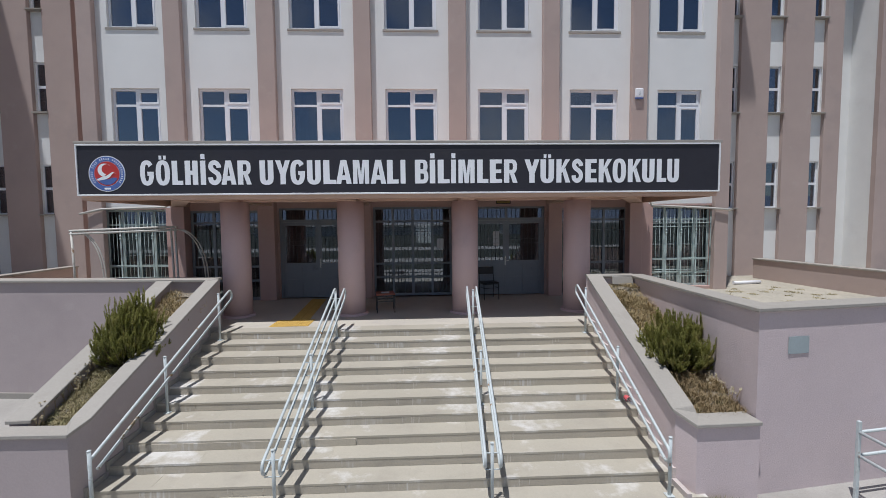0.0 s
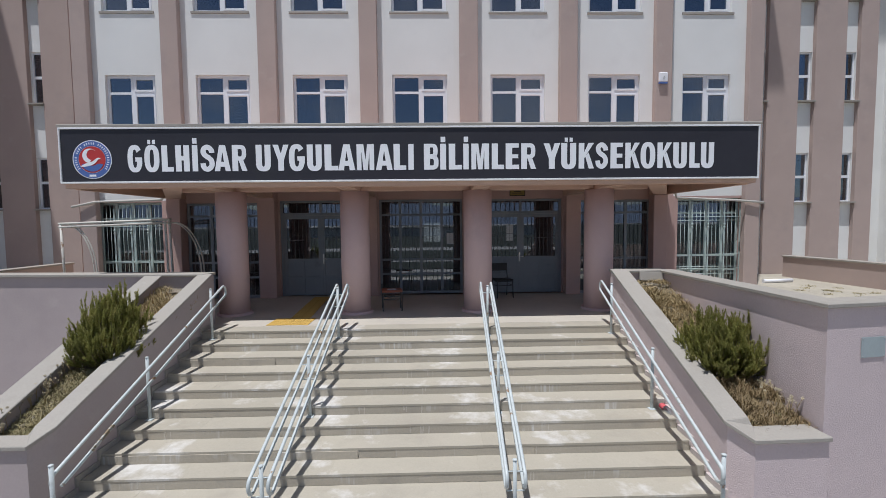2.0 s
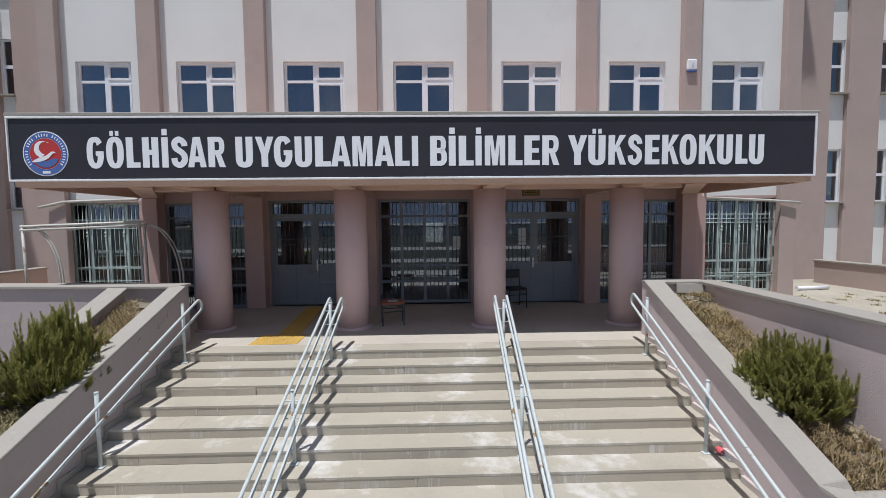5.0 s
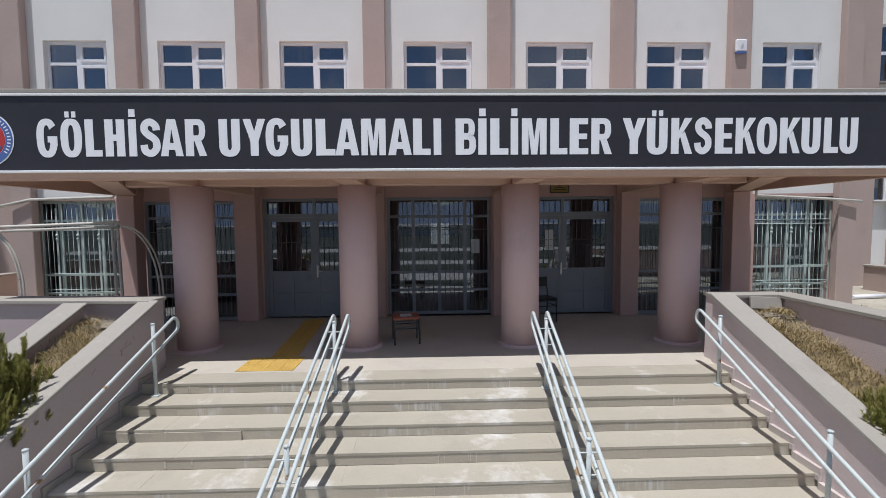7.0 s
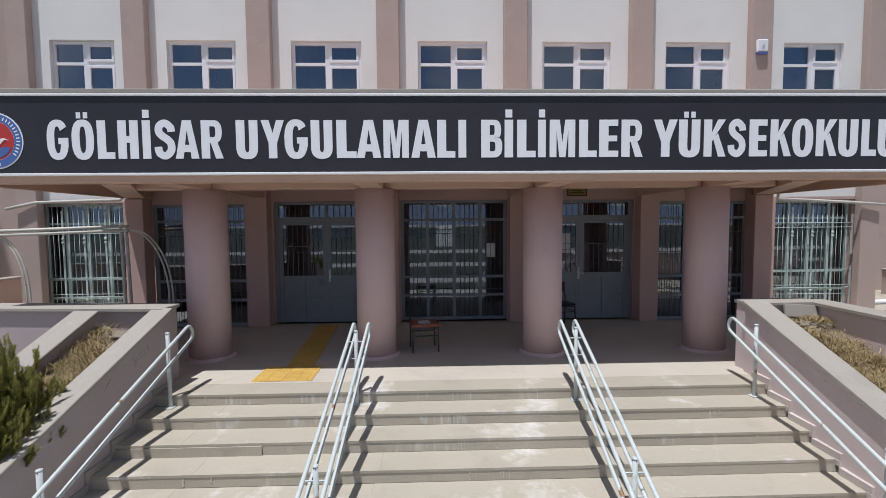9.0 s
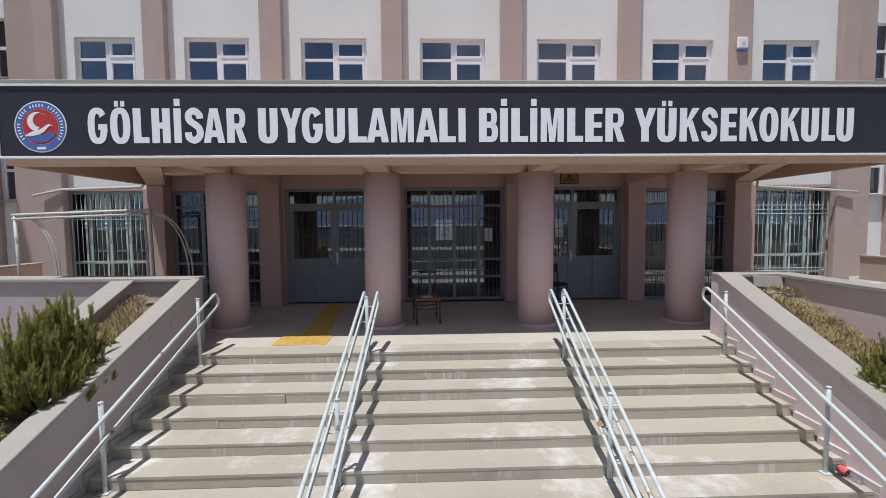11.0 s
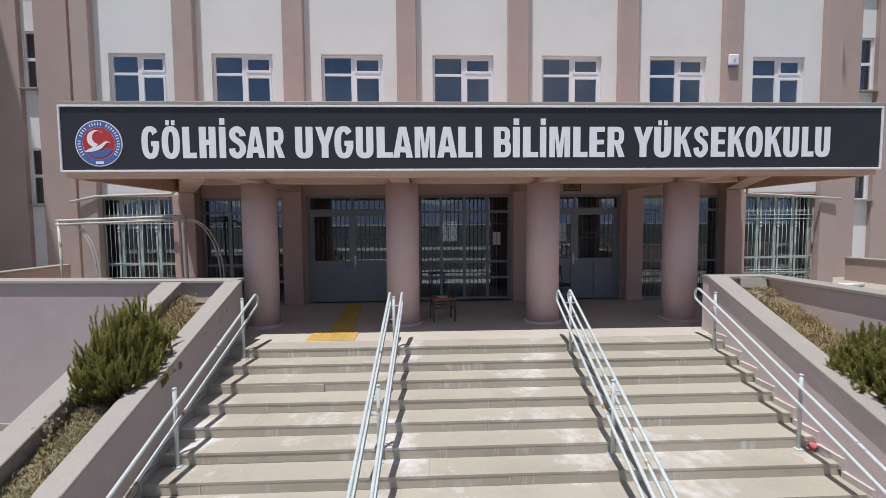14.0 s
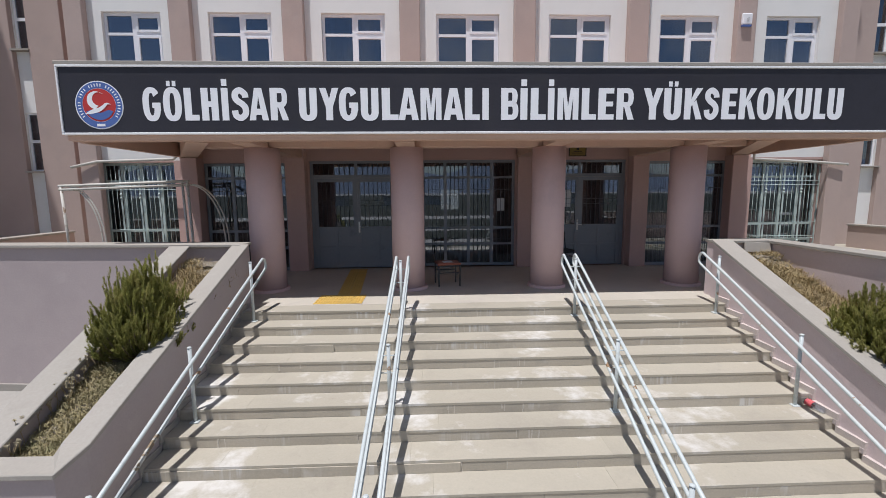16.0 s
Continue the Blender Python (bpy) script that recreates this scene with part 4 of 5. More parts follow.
def raised(bm, deep):
    ret = bmesh.ops.extrude_face_region(bm, geom=bm.faces[:])
    bmesh.ops.translate(bm, verts=[g for g in ret["geom"] if isinstance(g, bmesh.types.BMVert)], vec=(0, -deep, 0))
    return bm


LX, LZ0, LR = -6.19, 3.13, 0.348
logo = part("emblem", raised(disc(bmesh.new(), LX, LZ0, LR, SY - 0.0015), 0.003), WHITE, sign, "round blue, white and red emblem")
part("ring", raised(disc(bmesh.new(), LX, LZ0, LR * 0.955, SY - 0.0055, r_in=LR * 0.70), 0.002), LOGO_BLUE, logo)
part("field", raised(disc(bmesh.new(), LX, LZ0, LR * 0.685, SY - 0.0055), 0.002), LOGO_RED, logo)
bm = bmesh.new()
arc = [(LX + LR * 0.62 * math.cos(a), LZ0 + LR * 0.62 * math.sin(a)) for a in [math.pi * (1.0 + 0.14) + i * math.pi * 0.72 / 16 for i in range(17)]]
wave = [(arc[-1][0] - (arc[-1][0] - arc[0][0]) * i / 12, arc[-1][1] + (arc[0][1] - arc[-1][1]) * i / 12 + 0.02 * math.sin(i * 0.8)) for i in range(1, 12)]
bm.faces.new([bm.verts.new((x, SY - 0.009, z)) for x, z in arc + wave])
part("wave", raised(bm, 0.002), LOGO_BLUE, logo)
bm = bmesh.new()
a_out = [(LX + LR * (-0.12 + 0.37 * math.cos(a)), LZ0 + LR * (0.20 + 0.37 * math.sin(a))) for a in [math.radians(50 + i * 12.5) for i in range(18)]]
a_in = [(LX + LR * (0.01 + 0.28 * math.cos(a)), LZ0 + LR * (0.25 + 0.28 * math.sin(a))) for a in [math.radians(50 + i * 12.5) for i in range(18)]]
vo, vi = [bm.verts.new((x, SY - 0.009, z)) for x, z in a_out], [bm.verts.new((x, SY - 0.009, z)) for x, z in a_in]
for i in range(17):
    bm.faces.new((vo[i], vo[i + 1], vi[i + 1], vi[i]))
part("crescent", raised(bm, 0.002), WHITE, logo)
bm = bmesh.new()
swoosh = [(LX + LR * x, LZ0 + LR * z) for x, z in ((-0.62, -0.36), (-0.45, -0.26), (-0.25, -0.16), (-0.05, -0.12), (0.1, -0.04), (0.24, 0.07), (0.34, 0.10), (0.5, 0.02), (0.36, 0.03),
                                                     (0.27, -0.06), (0.15, -0.19), (-0.02, -0.29), (-0.25, -0.35), (-0.45, -0.38))]
bm.faces.new([bm.verts.new((x, SY - 0.0118, z)) for x, z in swoosh])
part("swoosh", raised(bm, 0.0015), WHITE, logo)
for i in range(31):
    a = math.radians(215 - i * 250 / 30)
    if i in (6, 11, 17):
        continue
    m = Matrix.Translation((LX + LR * 0.83 * math.cos(a), SY - 0.0085, LZ0 + LR * 0.83 * math.sin(a))) @ Matrix.Rotation(math.pi / 2 - a, 4, "Y")
    bm = boxes((-0.0075, 0.0075, 0, 0.001, -0.021, 0.021))
    bm.transform(m)
    part("text_bar", bm, WHITE, logo)
bm = boxes((LX - 0.06, LX + 0.06, SY - 0.0085, SY - 0.0078, LZ0 - LR * 0.83 - 0.018, LZ0 - LR * 0.83 + 0.018))
part("text_bar", bm, WHITE, logo)


# ------------------------------------------------------------------ handrails
def along(a, b, y):
    s = (y - a[1]) / (b[1] - a[1])
    return tuple(a[i] + (b[i] - a[i]) * s for i in range(3))


def rail_loop(bm, a, b, broken=False, gap=0.195, r=0.0205):
    """Upper and lower tube joined by round bends at both ends; a is the top end, b the foot end."""
    a, b = Vector(a), Vector(b)
    d = (b - a).normalized()
    down = Vector((0, 0, -1)) - d * Vector((0, 0, -1)).dot(d)
    down.normalize()
    h = gap / 2
    pts = [a + (b - a) * i / 6 for i in range(7)]
    for i in range(1, 8):
        t = math.pi * i / 8
        pts.append(b + down * h - down * h * math.cos(t) + d * h * math.sin(t) * 0.8)
    pts += [b + down * gap + (a - b) * i / 6 for i in range(7)]
    for i in range(1, 8):
        t = math.pi * i / 8
        pts.append(a + down * h + down * h * math.cos(t) - d * h * math.sin(t) * 0.8)
    if broken:
        # the lower tube has rusted through at its foot
        return tube(bm, pts[14:] + pts[:11], r, 10)
    return tube(bm, pts, r, 10, closed=True)


def RAIL(y):
    """Height of the upper tube, which follows the slope of the steps."""
    return 0.645 - 0.415 * (8.445 - y)


def handrail(label, loops, posts, group, stops=(8.445, 6.745, 5.13), broken=False):
    hr = thing("handrail", label, "handrail", group)
    for a, b in loops:
        part("rail_loop", rail_loop(bmesh.new(), a, b, broken), PAINT, hr)
    for y, base, x in zip(stops, (-RISE, -6 * RISE, -10 * RISE), posts):
        z = RAIL(y)
        p = part("post", tube(bmesh.new(), [(x, y, base + 0.002), (x, y, z + 0.125)], 0.022, 10), PAINT, hr)
        bm = bmesh.new()
        bmesh.ops.create_uvsphere(bm, u_segments=10, v_segments=6, radius=0.027)
        bmesh.ops.scale(bm, verts=bm.verts[:], vec=(1, 1, 0.5))
        bmesh.ops.translate(bm, verts=bm.verts[:], vec=(x, y, z + 0.127))
        part("cap", bm, PAINT, p)
        part("foot_plate", boxes((x - 0.05, x + 0.05, y - 0.05, y + 0.05, base + 0.002, base + 0.012), bevel=0.003), PAINT, p)
        for dz in (0.02, -0.19):
            for a, b in loops:
                xa = along(a, b, y)[0]
                if abs(xa - x) > 0.02:
                    part("bracket", tube(bmesh.new(), [(x, y, z + dz - 0.02), (xa, y, z + dz - 0.02)], 0.008, 6), PAINT, p)
    return hr


TOP, FOOT = (8.76, RAIL(8.76)), (5.12, RAIL(5.12))
handrail("pale blue painted tubular handrail beside the planter wall", [((-3.935, *TOP), (-4.055, 5.23, RAIL(5.23)))], (-4.00, -4.05, -4.05), "stair handrails", (8.46, 6.765, 5.19), True)
part("rusted_sleeve", tube(bmesh.new(), [(-4.0395, 5.70, RAIL(5.70) - 0.211), (-4.028, 6.05, RAIL(6.05) - 0.211)], 0.0225, 10), RUST, bpy.data.objects["handrail"], "rusted bare length of tube")
handrail("pale blue painted double tubular handrail on the steps", [((-1.832, *TOP), (-1.97, *FOOT)), ((-1.64, *TOP), (-1.765, *FOOT))], (-1.745, -1.80, -1.855), "stair handrails")
handrail("pale blue painted double tubular handrail on the steps", [((0.868, *TOP), (0.72, *FOOT)), ((1.06, *TOP), (0.915, *FOOT))], (0.955, 0.885, 0.81), "stair handrails")
handrail("pale blue painted tubular handrail beside the planter wall", [((3.175, *TOP), (3.03, *FOOT))], (3.225, 3.125, 3.065), "stair handrails", (8.445, 6.765, 5.13))

# low barrier on the ground
gate = thing("barrier", "low pale blue tubular barrier round a corner of the paving", "barrier", at=(0, 0, 0))
CORNER, ALONG, OUT = Vector((5.504, 5.104)), Vector((7.40, 5.36)), Vector((5.43, 3.70))
for p in (CORNER, ALONG, OUT):
    part("post", boxes((p.x - 0.022, p.x + 0.022, p.y - 0.022, p.y + 0.022, GZ, -0.455), bevel=0.006), PAINT, gate)
for z in (-0.60, -0.905):
    for end in (ALONG, OUT):
        part("cross_tube", tube(bmesh.new(), [(CORNER.x, CORNER.y, z), (end.x, end.y, z)], 0.021, 8), PAINT, gate)

# ------------------------------------------------------------------ pergola frame on the terrace
pg = thing("pergola_frame", "rusty white tube frame with curved arms on the terrace", "pergola frame")
RUSTY = material("rusty white paint", (0.62, 0.60, 0.54), 0.6, spread=0.08, spots=(((0.30, 0.20, 0.13), 7.0, 0.60, 0.68),))
PY = 11.1
for x in (-8.72, -6.30, -6.20):
    part("post", tube(bmesh.new(), [(x, PY, 0.02), (x - 0.04, PY, 1.99 if x < -8 else 2.06)], 0.026, 8), RUSTY, pg)
for dz in (0.0, -0.075):
    part("top_tube", tube(bmesh.new(), [(-8.80, PY, 1.99 + dz), (-7.5, PY, 2.03 + dz), (-6.2, PY, 2.07 + dz)], 0.028, 8), RUSTY, pg)
for x in (-8.72, -8.66, -6.22, -6.15):
    pts = [(x + 0.72 * math.sin(a) * 0.92, PY + 0.03, 0.80 + 1.20 * math.cos(a)) for a in [math.radians(i * 9) for i in range(11)]]
    part("arm", tube(bmesh.new(), pts + [(pts[-1][0], PY + 0.03, 0.02)], 0.016, 8), RUSTY, pg)

# ------------------------------------------------------------------ tactile paving
tp = thing("tactile_path", "yellow tactile paving leading to the door", "tactile paving", kind="structure")
tile_bm = boxes((-0.098, 0.098, -0.098, 0.098, 0.0, 0.008), bevel=0.003)
for i in range(4):
    for j in range(4):
        box(tile_bm, -0.082 + i * 0.046, -0.056 + i * 0.046, -0.082 + j * 0.046, -0.056 + j * 0.046, 0.008, 0.012)
tile = bpy.data.meshes.new("tactile_tile")
tile_bm.to_mesh(tile)
tile_bm.free()
tile.materials.append(YELLOW)
for i in range(4):
    for j in range(3):
        piece("tactile_tile", tile, tp, Matrix.Translation((-3.12 + 0.2 * i, 9.0 + 0.2 * j, 0.001)))
for j in range(13):
    for i in range(2):
        piece("tactile_tile", tile, tp, Matrix.Translation((-2.85 + 0.2 * i - 0.016 * j, 9.6 + 0.2 * j, 0.001)))


# ------------------------------------------------------------------ chairs, bottle
def metal_chair(label, at, turn, seat_mat, back_mat, seat_w=0.42):
    c = thing("chair", label, "chair", at=at)
    c.rotation_euler = (0, 0, radians(turn))
    h, w, d = 0.44, seat_w / 2, 0.20
    part("seat", boxes((-w, w, -d, d, h, h + 0.035), bevel=0.012), seat_mat, c)
    part("seat_frame", tube(bmesh.new(), [(-w + 0.02, -d + 0.02, h - 0.014), (w - 0.02, -d + 0.02, h - 0.014), (w - 0.02, d - 0.02, h - 0.014), (-w + 0.02, d - 0.02, h - 0.014)], 0.012, 8, closed=True), RUBBER, c)
    for x in (-w + 0.02, w - 0.02):
        part("leg", tube(bmesh.new(), [(x, -d + 0.02, h - 0.014), (x, -d - 0.01, 0.0)], 0.0125, 8), RUBBER, c)
        part("leg", tube(bmesh.new(), [(x, d + 0.03, 0.0), (x, d - 0.02, h), (x, d + 0.02, h + 0.2), (x, d + 0.06, h + 0.42)], 0.0125, 8), RUBBER, c)
        part("stretcher", tube(bmesh.new(), [(x, -d + 0.008, h - 0.12), (x, d - 0.008, h - 0.12)], 0.009, 6), RUBBER, c)
    part("stretcher", tube(bmesh.new(), [(-w + 0.02, -d + 0.008, h - 0.12), (w - 0.02, -d + 0.008, h - 0.12)], 0.009, 6), RUBBER, c)
    bm = boxes((-w + 0.01, w - 0.01, d + 0.015, d + 0.045, h + 0.22, h + 0.42), bevel=0.012)
    part("backrest", bm, back_mat, c)
    return c


stool = thing("chair", "black metal chair with a worn red seat and no backrest", "chair", at=(-0.945, 10.26, 0))
stool.rotation_euler = (0, 0, radians(9))
part("seat", boxes((-0.225, 0.225, -0.20, 0.20, 0.415, 0.458), bevel=0.014), REDSEAT, stool)
part("worn_patch", boxes((-0.10, 0.09, -0.12, 0.10, 0.4585, 0.4605)), PAPER, stool, "pale torn patch of bare padding")
for x, y, h in ((-0.205, -0.185, 0.414), (0.205, -0.185, 0.414), (0.205, 0.19, 0.414), (-0.205, 0.215, 0.56)):
    part("leg", boxes((x - 0.013, x + 0.013, y - 0.013, y + 0.013, 0.0, h), bevel=0.003), RUBBER, stool)
for y, z in ((-0.185, 0.395), (-0.185, 0.27), (0.19, 0.27)):
    part("stretcher", boxes((-0.19, 0.19, y - 0.008, y + 0.008, z - 0.01, z + 0.01)), RUBBER, stool)
v = metal_chair("black upholstered visitor chair by the double door", (1.76, 11.72, 0), 12, RUBBER, RUBBER, 0.46)

bottle = thing("plastic_bottle", "crushed clear plastic bottle with a red label lying on a step", "bottle", at=(3.27, 6.69, -6 * RISE + 0.05))
bottle.rotation_euler = (radians(7), 0, radians(16))
bm = bmesh.new()
prof_r = [(0.0, 0.024), (0.008, 0.040), (0.05, 0.044), (0.075, 0.039), (0.11, 0.044), (0.135, 0.040), (0.20, 0.043), (0.235, 0.034), (0.27, 0.015), (0.295, 0.0135)]
rings = [[bm.verts.new((r * math.cos(2 * math.pi * k / 16), y - 0.15, r * math.sin(2 * math.pi * k / 16) * (0.80 + 0.12 * math.cos(3 * k + 20 * y)))) for k in range(16)] for y, r in prof_r]
for a, b in zip(rings, rings[1:]):
    for k in range(16):
        bm.faces.new((a[k], a[(k + 1) % 16], b[(k + 1) % 16], b[k])).smooth = True
bm.faces.new(rings[0]), bm.faces.new(rings[-1])
CLEAR = glass_material("clear plastic", (0.90, 0.91, 0.92), 0.16)
part("body", bm, CLEAR, bottle)
bm = bmesh.new()
rings = [[bm.verts.new((r * math.cos(2 * math.pi * k / 16), y, r * math.sin(2 * math.pi * k / 16) * (0.84 + 0.10 * math.cos(3 * k)))) for k in range(16)] for y, r in ((-0.016, 0.0425), (0.015, 0.0455), (0.05, 0.0460), (0.064, 0.0425))]
for a, b in zip(rings, rings[1:]):
    for k in range(16):
        bm.faces.new((a[k], a[(k + 1) % 16], b[(k + 1) % 16], b[k]))
part("label_band", bm, BOTTLE, bottle, "bright red paper label")
part("cap", tube(bmesh.new(), [(0, 0.138, 0), (0, 0.162, 0)], 0.017, 10), BOTTLE, bottle, "red screw cap")


# ------------------------------------------------------------------ planting
def soil_bed(name, label, corners, lift, seed):
    """Uneven soil between four plan corners (back left, back right, front right, front left), heights from the corners."""
    bm = bmesh.new()
    n, m = 36, 14
    g = []
    for i in range(n + 1):
        s = i / n
        row = []
        for j in range(m + 1):
            t = j / m
            a = Vector(corners[0]).lerp(Vector(corners[3]), s)
            b = Vector(corners[1]).lerp(Vector(corners[2]), s)
            p = a.lerp(b, t)
            p.z += lift * (noise.noise(Vector((p.x * 3 + seed, p.y * 3, 0))) + 0.5 * noise.noise(Vector((p.x * 9, p.y * 9, seed))))
            row.append(bm.verts.new(p))
        g.append(row)
    for i in range(n):
        for j in range(m):
            bm.faces.new((g[i][j], g[i][j + 1], g[i + 1][j + 1], g[i + 1][j])).smooth = True
    ob = part(name, bm, SOIL)
    mod = ob.modifiers.new("thick", "SOLIDIFY")
    mod.thickness, mod.offset = 0.2, 1
    tagged(ob, label, "soil", kind="structure")
    return corners


def bed_point(c, s, t):
    a, b = Vector(c[0]).lerp(Vector(c[3]), s), Vector(c[1]).lerp(Vector(c[2]), s)
    return a.lerp(b, t)


BED_L = soil_bed("soil_bed_left", "dry stony soil in the sloping planter", [(-5.11, 8.84, 0.76), (-4.37, 8.84, 0.76), (-4.40, 5.39, -0.59), (-5.02, 5.39, -0.59)], 0.045, 3)
BED_R = soil_bed("soil_bed_right", "dry stony soil in the sloping planter", [(3.70, 8.97, 0.77), (4.47, 8.97, 0.77), (4.34, 5.34, -0.57), (3.50, 5.34, -0.57)], 0.045, 8)


def blades(name, label, mat, spots, seed, length, count, lean=0.8, width=0.003):
    """Thin blades of dry grass, in tufts about the given places."""
    rg = random.Random(seed)
    verts, faces = [], []
    for _ in range(count):
        p = Vector(spots(rg))
        a = rg.uniform(0, 2 * math.pi)
        L_ = length * rg.uniform(0.5, 1.3)
        tip = p + Vector((math.cos(a), math.sin(a), 0)) * L_ * rg.uniform(0.1, lean) + Vector((0, 0, L_ * rg.uniform(0.35, 1.0)))
        mid = p.lerp(tip, 0.55) + Vector((0, 0, L_ * 0.12))
        side = Vector((-math.sin(a), math.cos(a), 0)) * width * rg.uniform(0.6, 1.4)
        k0 = len(verts)
        verts += [tuple(p - side), tuple(p + side), tuple(mid + side * 0.8), tuple(mid - side * 0.8), tuple(tip)]
        faces += [(k0, k0 + 1, k0 + 2, k0 + 3), (k0 + 3, k0 + 2, k0 + 4)]
    me = bpy.data.meshes.new(name)
    me.from_pydata(verts, [], faces)
    me.materials.append(mat)
    return tagged(new(name, me), label, "dry grass", kind="stuff")


def tufts(bed, s0, s1, t0, t1, n, seed, loose=0.09):
    r0 = random.Random(seed)
    pts = [bed_point(bed, r0.uniform(s0, s1), r0.uniform(t0, t1)) for _ in range(n)]

    def spot(rg):
        p = rg.choice(pts) + Vector((rg.gauss(0, loose), rg.gauss(0, loose), 0.01))
        return p
    return spot


SCRUB = material("dry low scrub", (0.37, 0.315, 0.175), 0.9, spread=0.2, spots=(((0.21, 0.20, 0.10), 5.0, 0.5, 0.68), ((0.44, 0.38, 0.26), 8.0, 0.62, 0.74)))
WEED = material("brown dry weeds", (0.29, 0.215, 0.115), 0.9, spread=0.2, spots=(((0.14, 0.15, 0.055), 6.0, 0.56, 0.68), ((0.42, 0.35, 0.22), 9.0, 0.62, 0.74)))
PALEFLOWER = material("pale dry flower heads", (0.45, 0.39, 0.27), 0.9, spread=0.1)
blades("dry_scrub", "low dry yellow green scrub on the soil", SCRUB, tufts(BED_L, 0.62, 0.99, 0.04, 0.96, 200, 1, 0.06), 11, 0.042, 16000, 1.5, 0.004)
blades("dry_grass", "flattened straw coloured grass on the soil", STRAW, tufts(BED_L, 0.02, 0.30, 0.05, 0.95, 40, 2), 12, 0.11, 5000, 1.5)
blades("dry_grass", "flattened straw coloured grass on the soil", STRAW, tufts(BED_R, 0.03, 0.55, 0.04, 0.96, 120, 3), 13, 0.09, 15000, 2.2)
blades("dry_scrub", "tangled brown dry weeds on the soil", WEED, tufts(BED_R, 0.76, 0.98, 0.05, 0.95, 70, 4, 0.06), 14, 0.12, 6500, 1.2, 0.004)
blades("dry_grass", "dry brown tufts on the gravel terrace", SCRUB, lambda rg: (lambda k: (5.4 + (math.sin(k * 127.1) * 437.58 % 1) * 5.8 + rg.gauss(0, 0.07), 7.0 + (math.sin(k * 311.7) * 291.37 % 1) * 5.6 + rg.gauss(0, 0.07), 0.03))(rg.randrange(130)), 15, 0.045, 9000, 1.6, 0.005)
blades("dry_grass", "dry weeds at the foot of the wall", SCRUB, lambda rg: (3.72 + rg.gauss(0, 0.10), 5.06 + rg.gauss(0, 0.03), GZ), 16, 0.12, 500, 0.9)

# stalks with pale heads
for bed, s0, s1, t0, t1, n, seed, h in ((BED_R, 0.82, 0.97, 0.55, 0.97, 9, 5, 0.24), (BED_L, 0.60, 0.80, 0.02, 0.22, 14, 6, 0.22), (BED_L, 0.78, 0.99, 0.02, 0.12, 7, 7, 0.22)):
    rg = random.Random(seed)
    for _ in range(n):
        p = bed_point(bed, rg.uniform(s0, s1), rg.uniform(t0, t1))
        plant = thing("dry_weed", "dry upright weed with pale seed heads", "weed", "dry weeds", at=p)
        tip = Vector((rg.gauss(0, 0.05), rg.gauss(0, 0.05), h * rg.uniform(0.7, 1.3)))
        bm = tube(bmesh.new(), [(0, 0, -0.02), tip * 0.5 + Vector((0.01, 0, 0)), tip], 0.0025, 5)
        heads = [tip]
        for _k in range(3):
            q = tip * rg.uniform(0.6, 0.95) + Vector((rg.gauss(0, 0.03), rg.gauss(0, 0.03), 0.03))
            tube(bm, [tip * 0.5, q], 0.002, 5)
            heads.append(q)
        part("stem", bm, STRAW, plant)
        for q in heads:
            verts, faces = [], []
            for _k in range(22):
                v0 = Vector((rg.gauss(0, 1), rg.gauss(0, 1), rg.gauss(0.2, 0.8))).normalized() * rg.uniform(0.012, 0.024)
                w0 = v0.orthogonal().normalized() * 0.004
                faces.append((0, len(verts) + 1, len(verts) + 2, len(verts) + 3))
                verts += [tuple(q + v0 * 0.6 + w0), tuple(q + v0), tuple(q + v0 * 0.6 - w0)]
            me = bpy.data.meshes.new("seed_head")
            me.from_pydata([tuple(q)] + verts, [], faces)
            me.materials.append(PALEFLOWER)
            new("seed_head", me).parent = plant


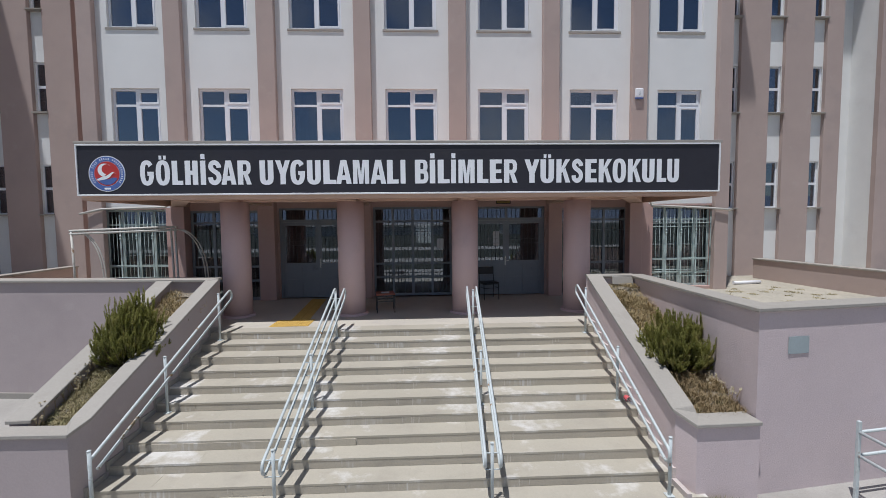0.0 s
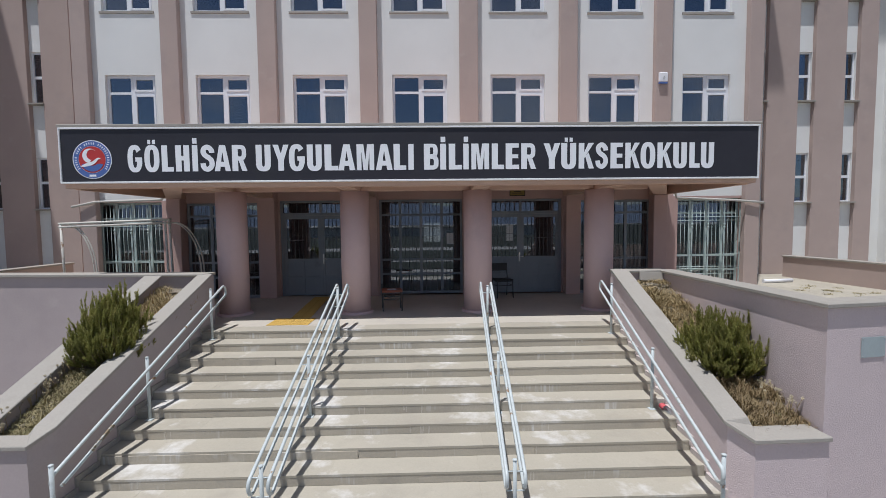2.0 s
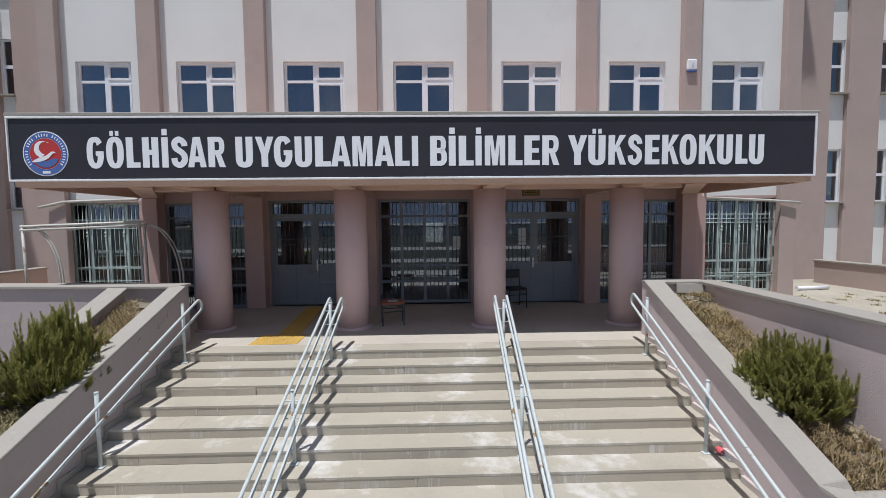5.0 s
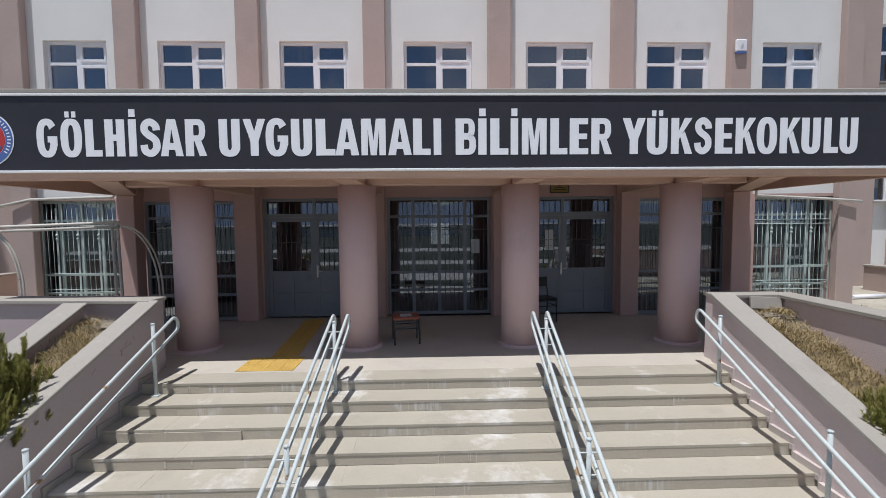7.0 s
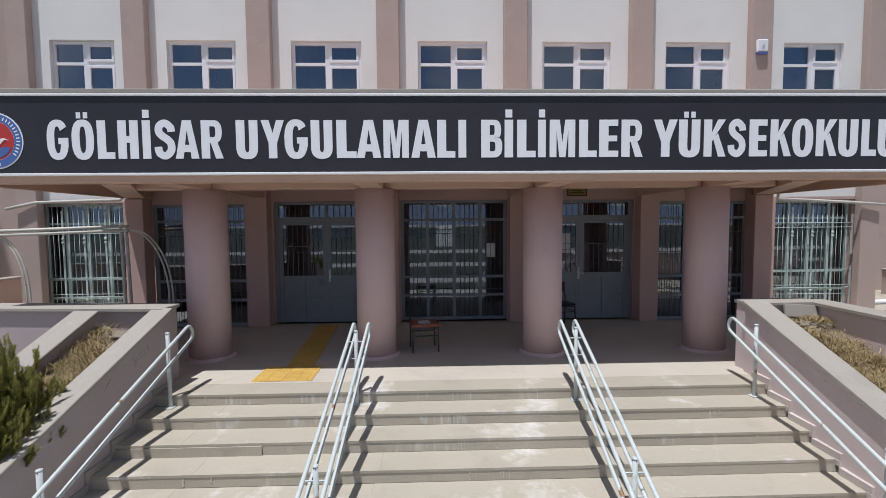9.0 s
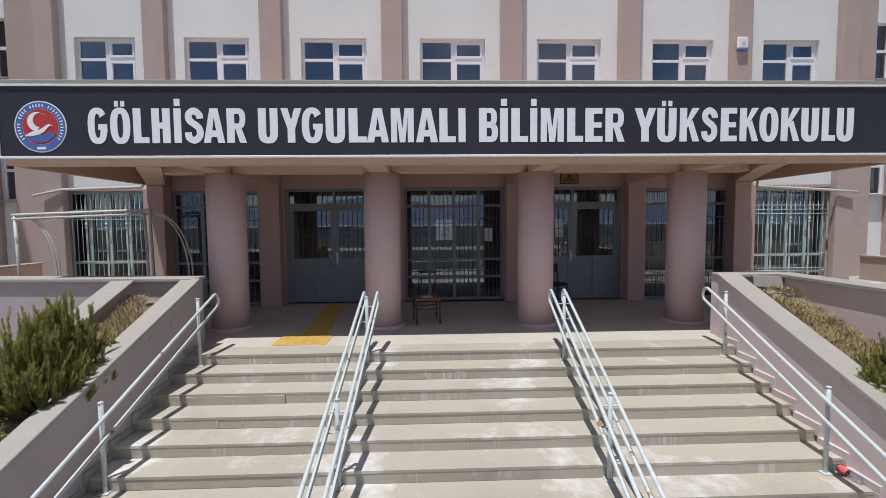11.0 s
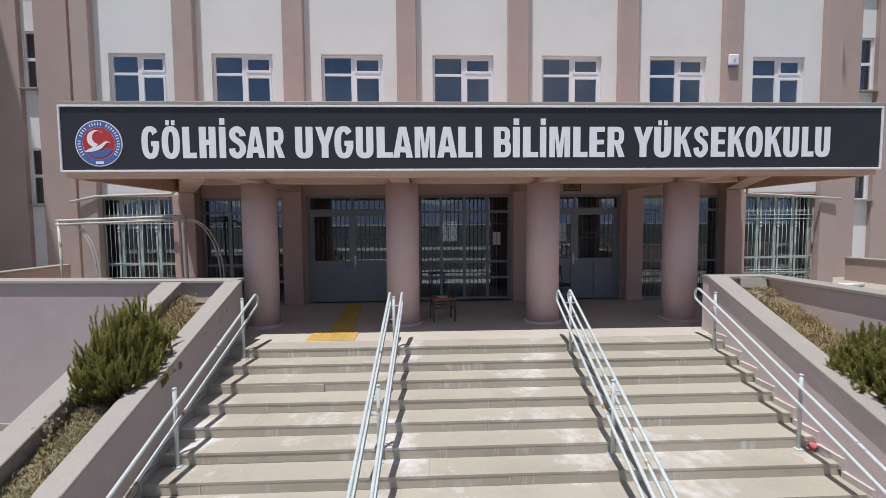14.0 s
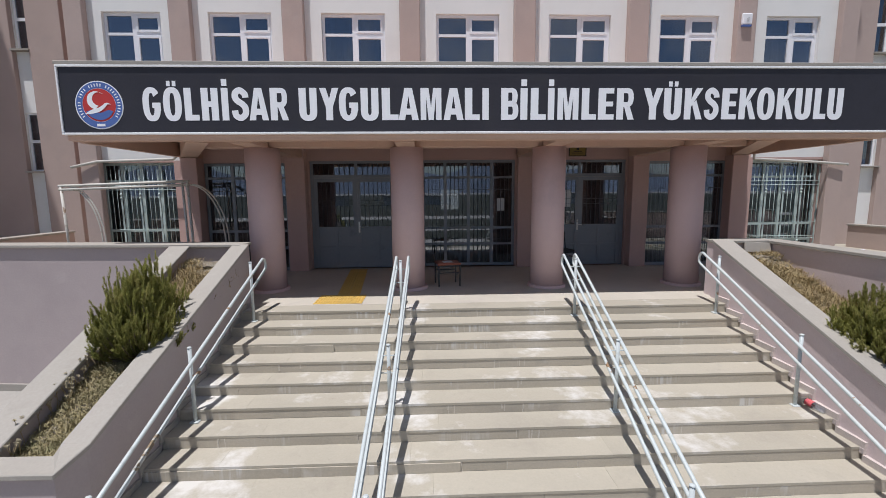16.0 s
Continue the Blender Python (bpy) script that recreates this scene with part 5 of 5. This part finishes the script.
def shrub(label, base, rx, ry, rz, seed, branches, wild):
    """A rosemary-like shrub: stems that fan out from the foot and bend up, each a plume of short needles with side sprigs."""
    rg = random.Random(seed)
    s = thing("shrub", label, "shrub", "planter shrubs", at=base)
    wood = bmesh.new()
    verts, faces = [], []

    def needles(a, b, step, size):
        d = b - a
        u = d.normalized()
        for i in range(max(5, int(d.length / step))):
            f = rg.random()
            p = a.lerp(b, f)
            q = Vector((rg.gauss(0, 1), rg.gauss(0, 1), rg.gauss(0, 1)))
            q = (q - u * q.dot(u)).normalized()
            e = p + (q * 0.62 + u * 0.95) * size * rg.uniform(0.7, 1.3) * (1.15 - 0.5 * f)
            w = q.cross(u) * 0.0030
            m = p.lerp(e, 0.5)
            k0 = len(verts)
            verts.extend((tuple(p), tuple(m + w), tuple(e), tuple(m - w)))
            faces.append((k0, k0 + 1, k0 + 2, k0 + 3))

    for _ in range(branches):
        a = rg.uniform(0, 2 * math.pi)
        lift = rg.uniform(0.02, 1.0)
        r = math.sqrt(1 - lift ** 2) if lift < 0.995 else 0.1
        grow = rg.uniform(0.60, 0.94) if rg.random() < 0.85 else rg.uniform(0.94, 1.0 + wild)
        tip = Vector((math.cos(a) * r * rx, math.sin(a) * r * ry, rz * (0.12 + 0.88 * lift))) * grow
        root = Vector((tip.x * 0.12, tip.y * 0.12, -0.05))
        ctrl = Vector((tip.x * 0.92, tip.y * 0.92, tip.z * 0.30))
        path = [root * (1 - t) ** 2 + ctrl * 2 * t * (1 - t) + tip * t * t for t in (0, 0.2, 0.4, 0.55, 0.7, 0.85, 1.0)]
        tube(wood, path[:6], 0.0055, 5)
        for c, d in zip(path[2:], path[3:]):
            needles(c, d, 0.0017, 0.036)
        for _k in range(rg.randint(8, 12)):
            j = rg.randint(2, 5)
            c = path[j].lerp(path[j + 1], rg.random())
            out = (path[j + 1] - path[j]).normalized() * 0.9 + Vector((rg.gauss(0, 0.30), rg.gauss(0, 0.30), 0.75))
            needles(c, c + out.normalized() * rg.uniform(0.08, 0.18), 0.0020, 0.034)
    part("wood", wood, BARK, s, "brown woody stems")
    me = bpy.data.meshes.new("foliage")
    me.from_pydata(verts, [], faces)
    me.materials.append(NEEDLE)
    f = new("foliage", me)
    f.parent = s
    tagged(f, "yellow green needle foliage")
    return s


shrub("dense yellow green needle-leaved shrub with upright plumes in the planter", (-4.66, 6.98, -0.06), 0.49, 0.58, 1.10, 21, 360, 0.05)
shrub("dense rounded yellow green needle-leaved shrub in the planter", (3.98, 6.58, -0.19), 0.64, 0.64, 0.84, 22, 360, 0.02)

# a loose slab leaning at the head of the planter
slab = part("paving_slab", boxes((-0.23, 0.23, -0.085, 0.085, -0.018, 0.018), bevel=0.005), COPING)
slab.matrix_world = pose(4.19, 8.91, 0.84, 78, 4, 2)
tagged(slab, "loose stone slab leaning against the planter wall", "slab")

# old stones at the planter heads
for p, sc in (((-4.66, 8.66, 0.70), 0.09), ((4.10, 8.72, 0.70), 0.09), ((4.30, 8.70, 0.69), 0.07)):
    bm = bmesh.new()
    bmesh.ops.create_icosphere(bm, subdivisions=3, radius=sc)
    for vv in bm.verts:
        vv.co *= 1 + 0.6 * noise.noise(vv.co * 16 + Vector(p)) + 0.25 * noise.noise(vv.co * 40)
        vv.co.z *= 0.45
        vv.co.x *= 1.5
    bmesh.ops.translate(bm, verts=bm.verts[:], vec=p)
    tagged(part("stone", bm, SOIL), "grey brown broken stone lying on the soil", "stone", "loose stones")

# ------------------------------------------------------------------ far side of the forecourt, mirrored in the glass
bm = bmesh.new()
N = 90
row_a, row_b = [], []
for i in range(N + 1):
    a = math.radians(180 + 180 * i / N)
    R0 = 1600
    hgt = 60 + 130 * abs(noise.noise(Vector((i * 0.11, 3.1, 0)))) + 40 * noise.noise(Vector((i * 0.4, 7.7, 0)))
    row_a.append(bm.verts.new((R0 * math.cos(a), R0 * math.sin(a), GZ - 1)))
    row_b.append(bm.verts.new((R0 * 1.1 * math.cos(a), R0 * 1.1 * math.sin(a), hgt)))
for i in range(N):
    bm.faces.new((row_a[i], row_a[i + 1], row_b[i + 1], row_b[i]))
HILL = material("hazy hills", (0.15, 0.185, 0.25), 1.0, spread=0.1)
tagged(part("backdrop_hills", bm, HILL), "hazy blue grey hills on the horizon", "hills", kind="structure")
HOUSE = material("white render", (0.68, 0.67, 0.64), 0.9, spread=0.05)
for x, y, w_, d_, h_ in ((-34, -96, 22, 8, 2.4), (-3, -100, 20, 8, 2.2), (34, -98, 24, 8, 2.6)):
    b = thing("far_building", "low white rendered building across the forecourt", "building", "far buildings", at=(x, y, GZ))
    part("walls", boxes((-w_ / 2, w_ / 2, -d_ / 2, d_ / 2, 0, h_)), HOUSE, b)
    part("roof", boxes((-w_ / 2 - 0.3, w_ / 2 + 0.3, -d_ / 2 - 0.3, d_ / 2 + 0.3, h_ + 0.002, h_ + 0.3)), CONCRETE, b)
# unseen dark strips, added and spaced to streak the reflection in the entrance glass
tagged(part("lawn", boxes((-300, 300, -4.4, -2.0, GZ + 0.002, GZ + 0.03), (-300, 300, -14.5, -8.4, GZ + 0.002, GZ + 0.03), (-300, 300, -31.0, -18.5, GZ + 0.002, GZ + 0.03), (-300, 300, -600, -38.5, GZ + 0.002, GZ + 0.03)), material("dark ground strips", (0.035, 0.038, 0.026), 0.95, spread=0.2)), "unseen dark ground strips that band the reflections", "lawn", kind="structure")
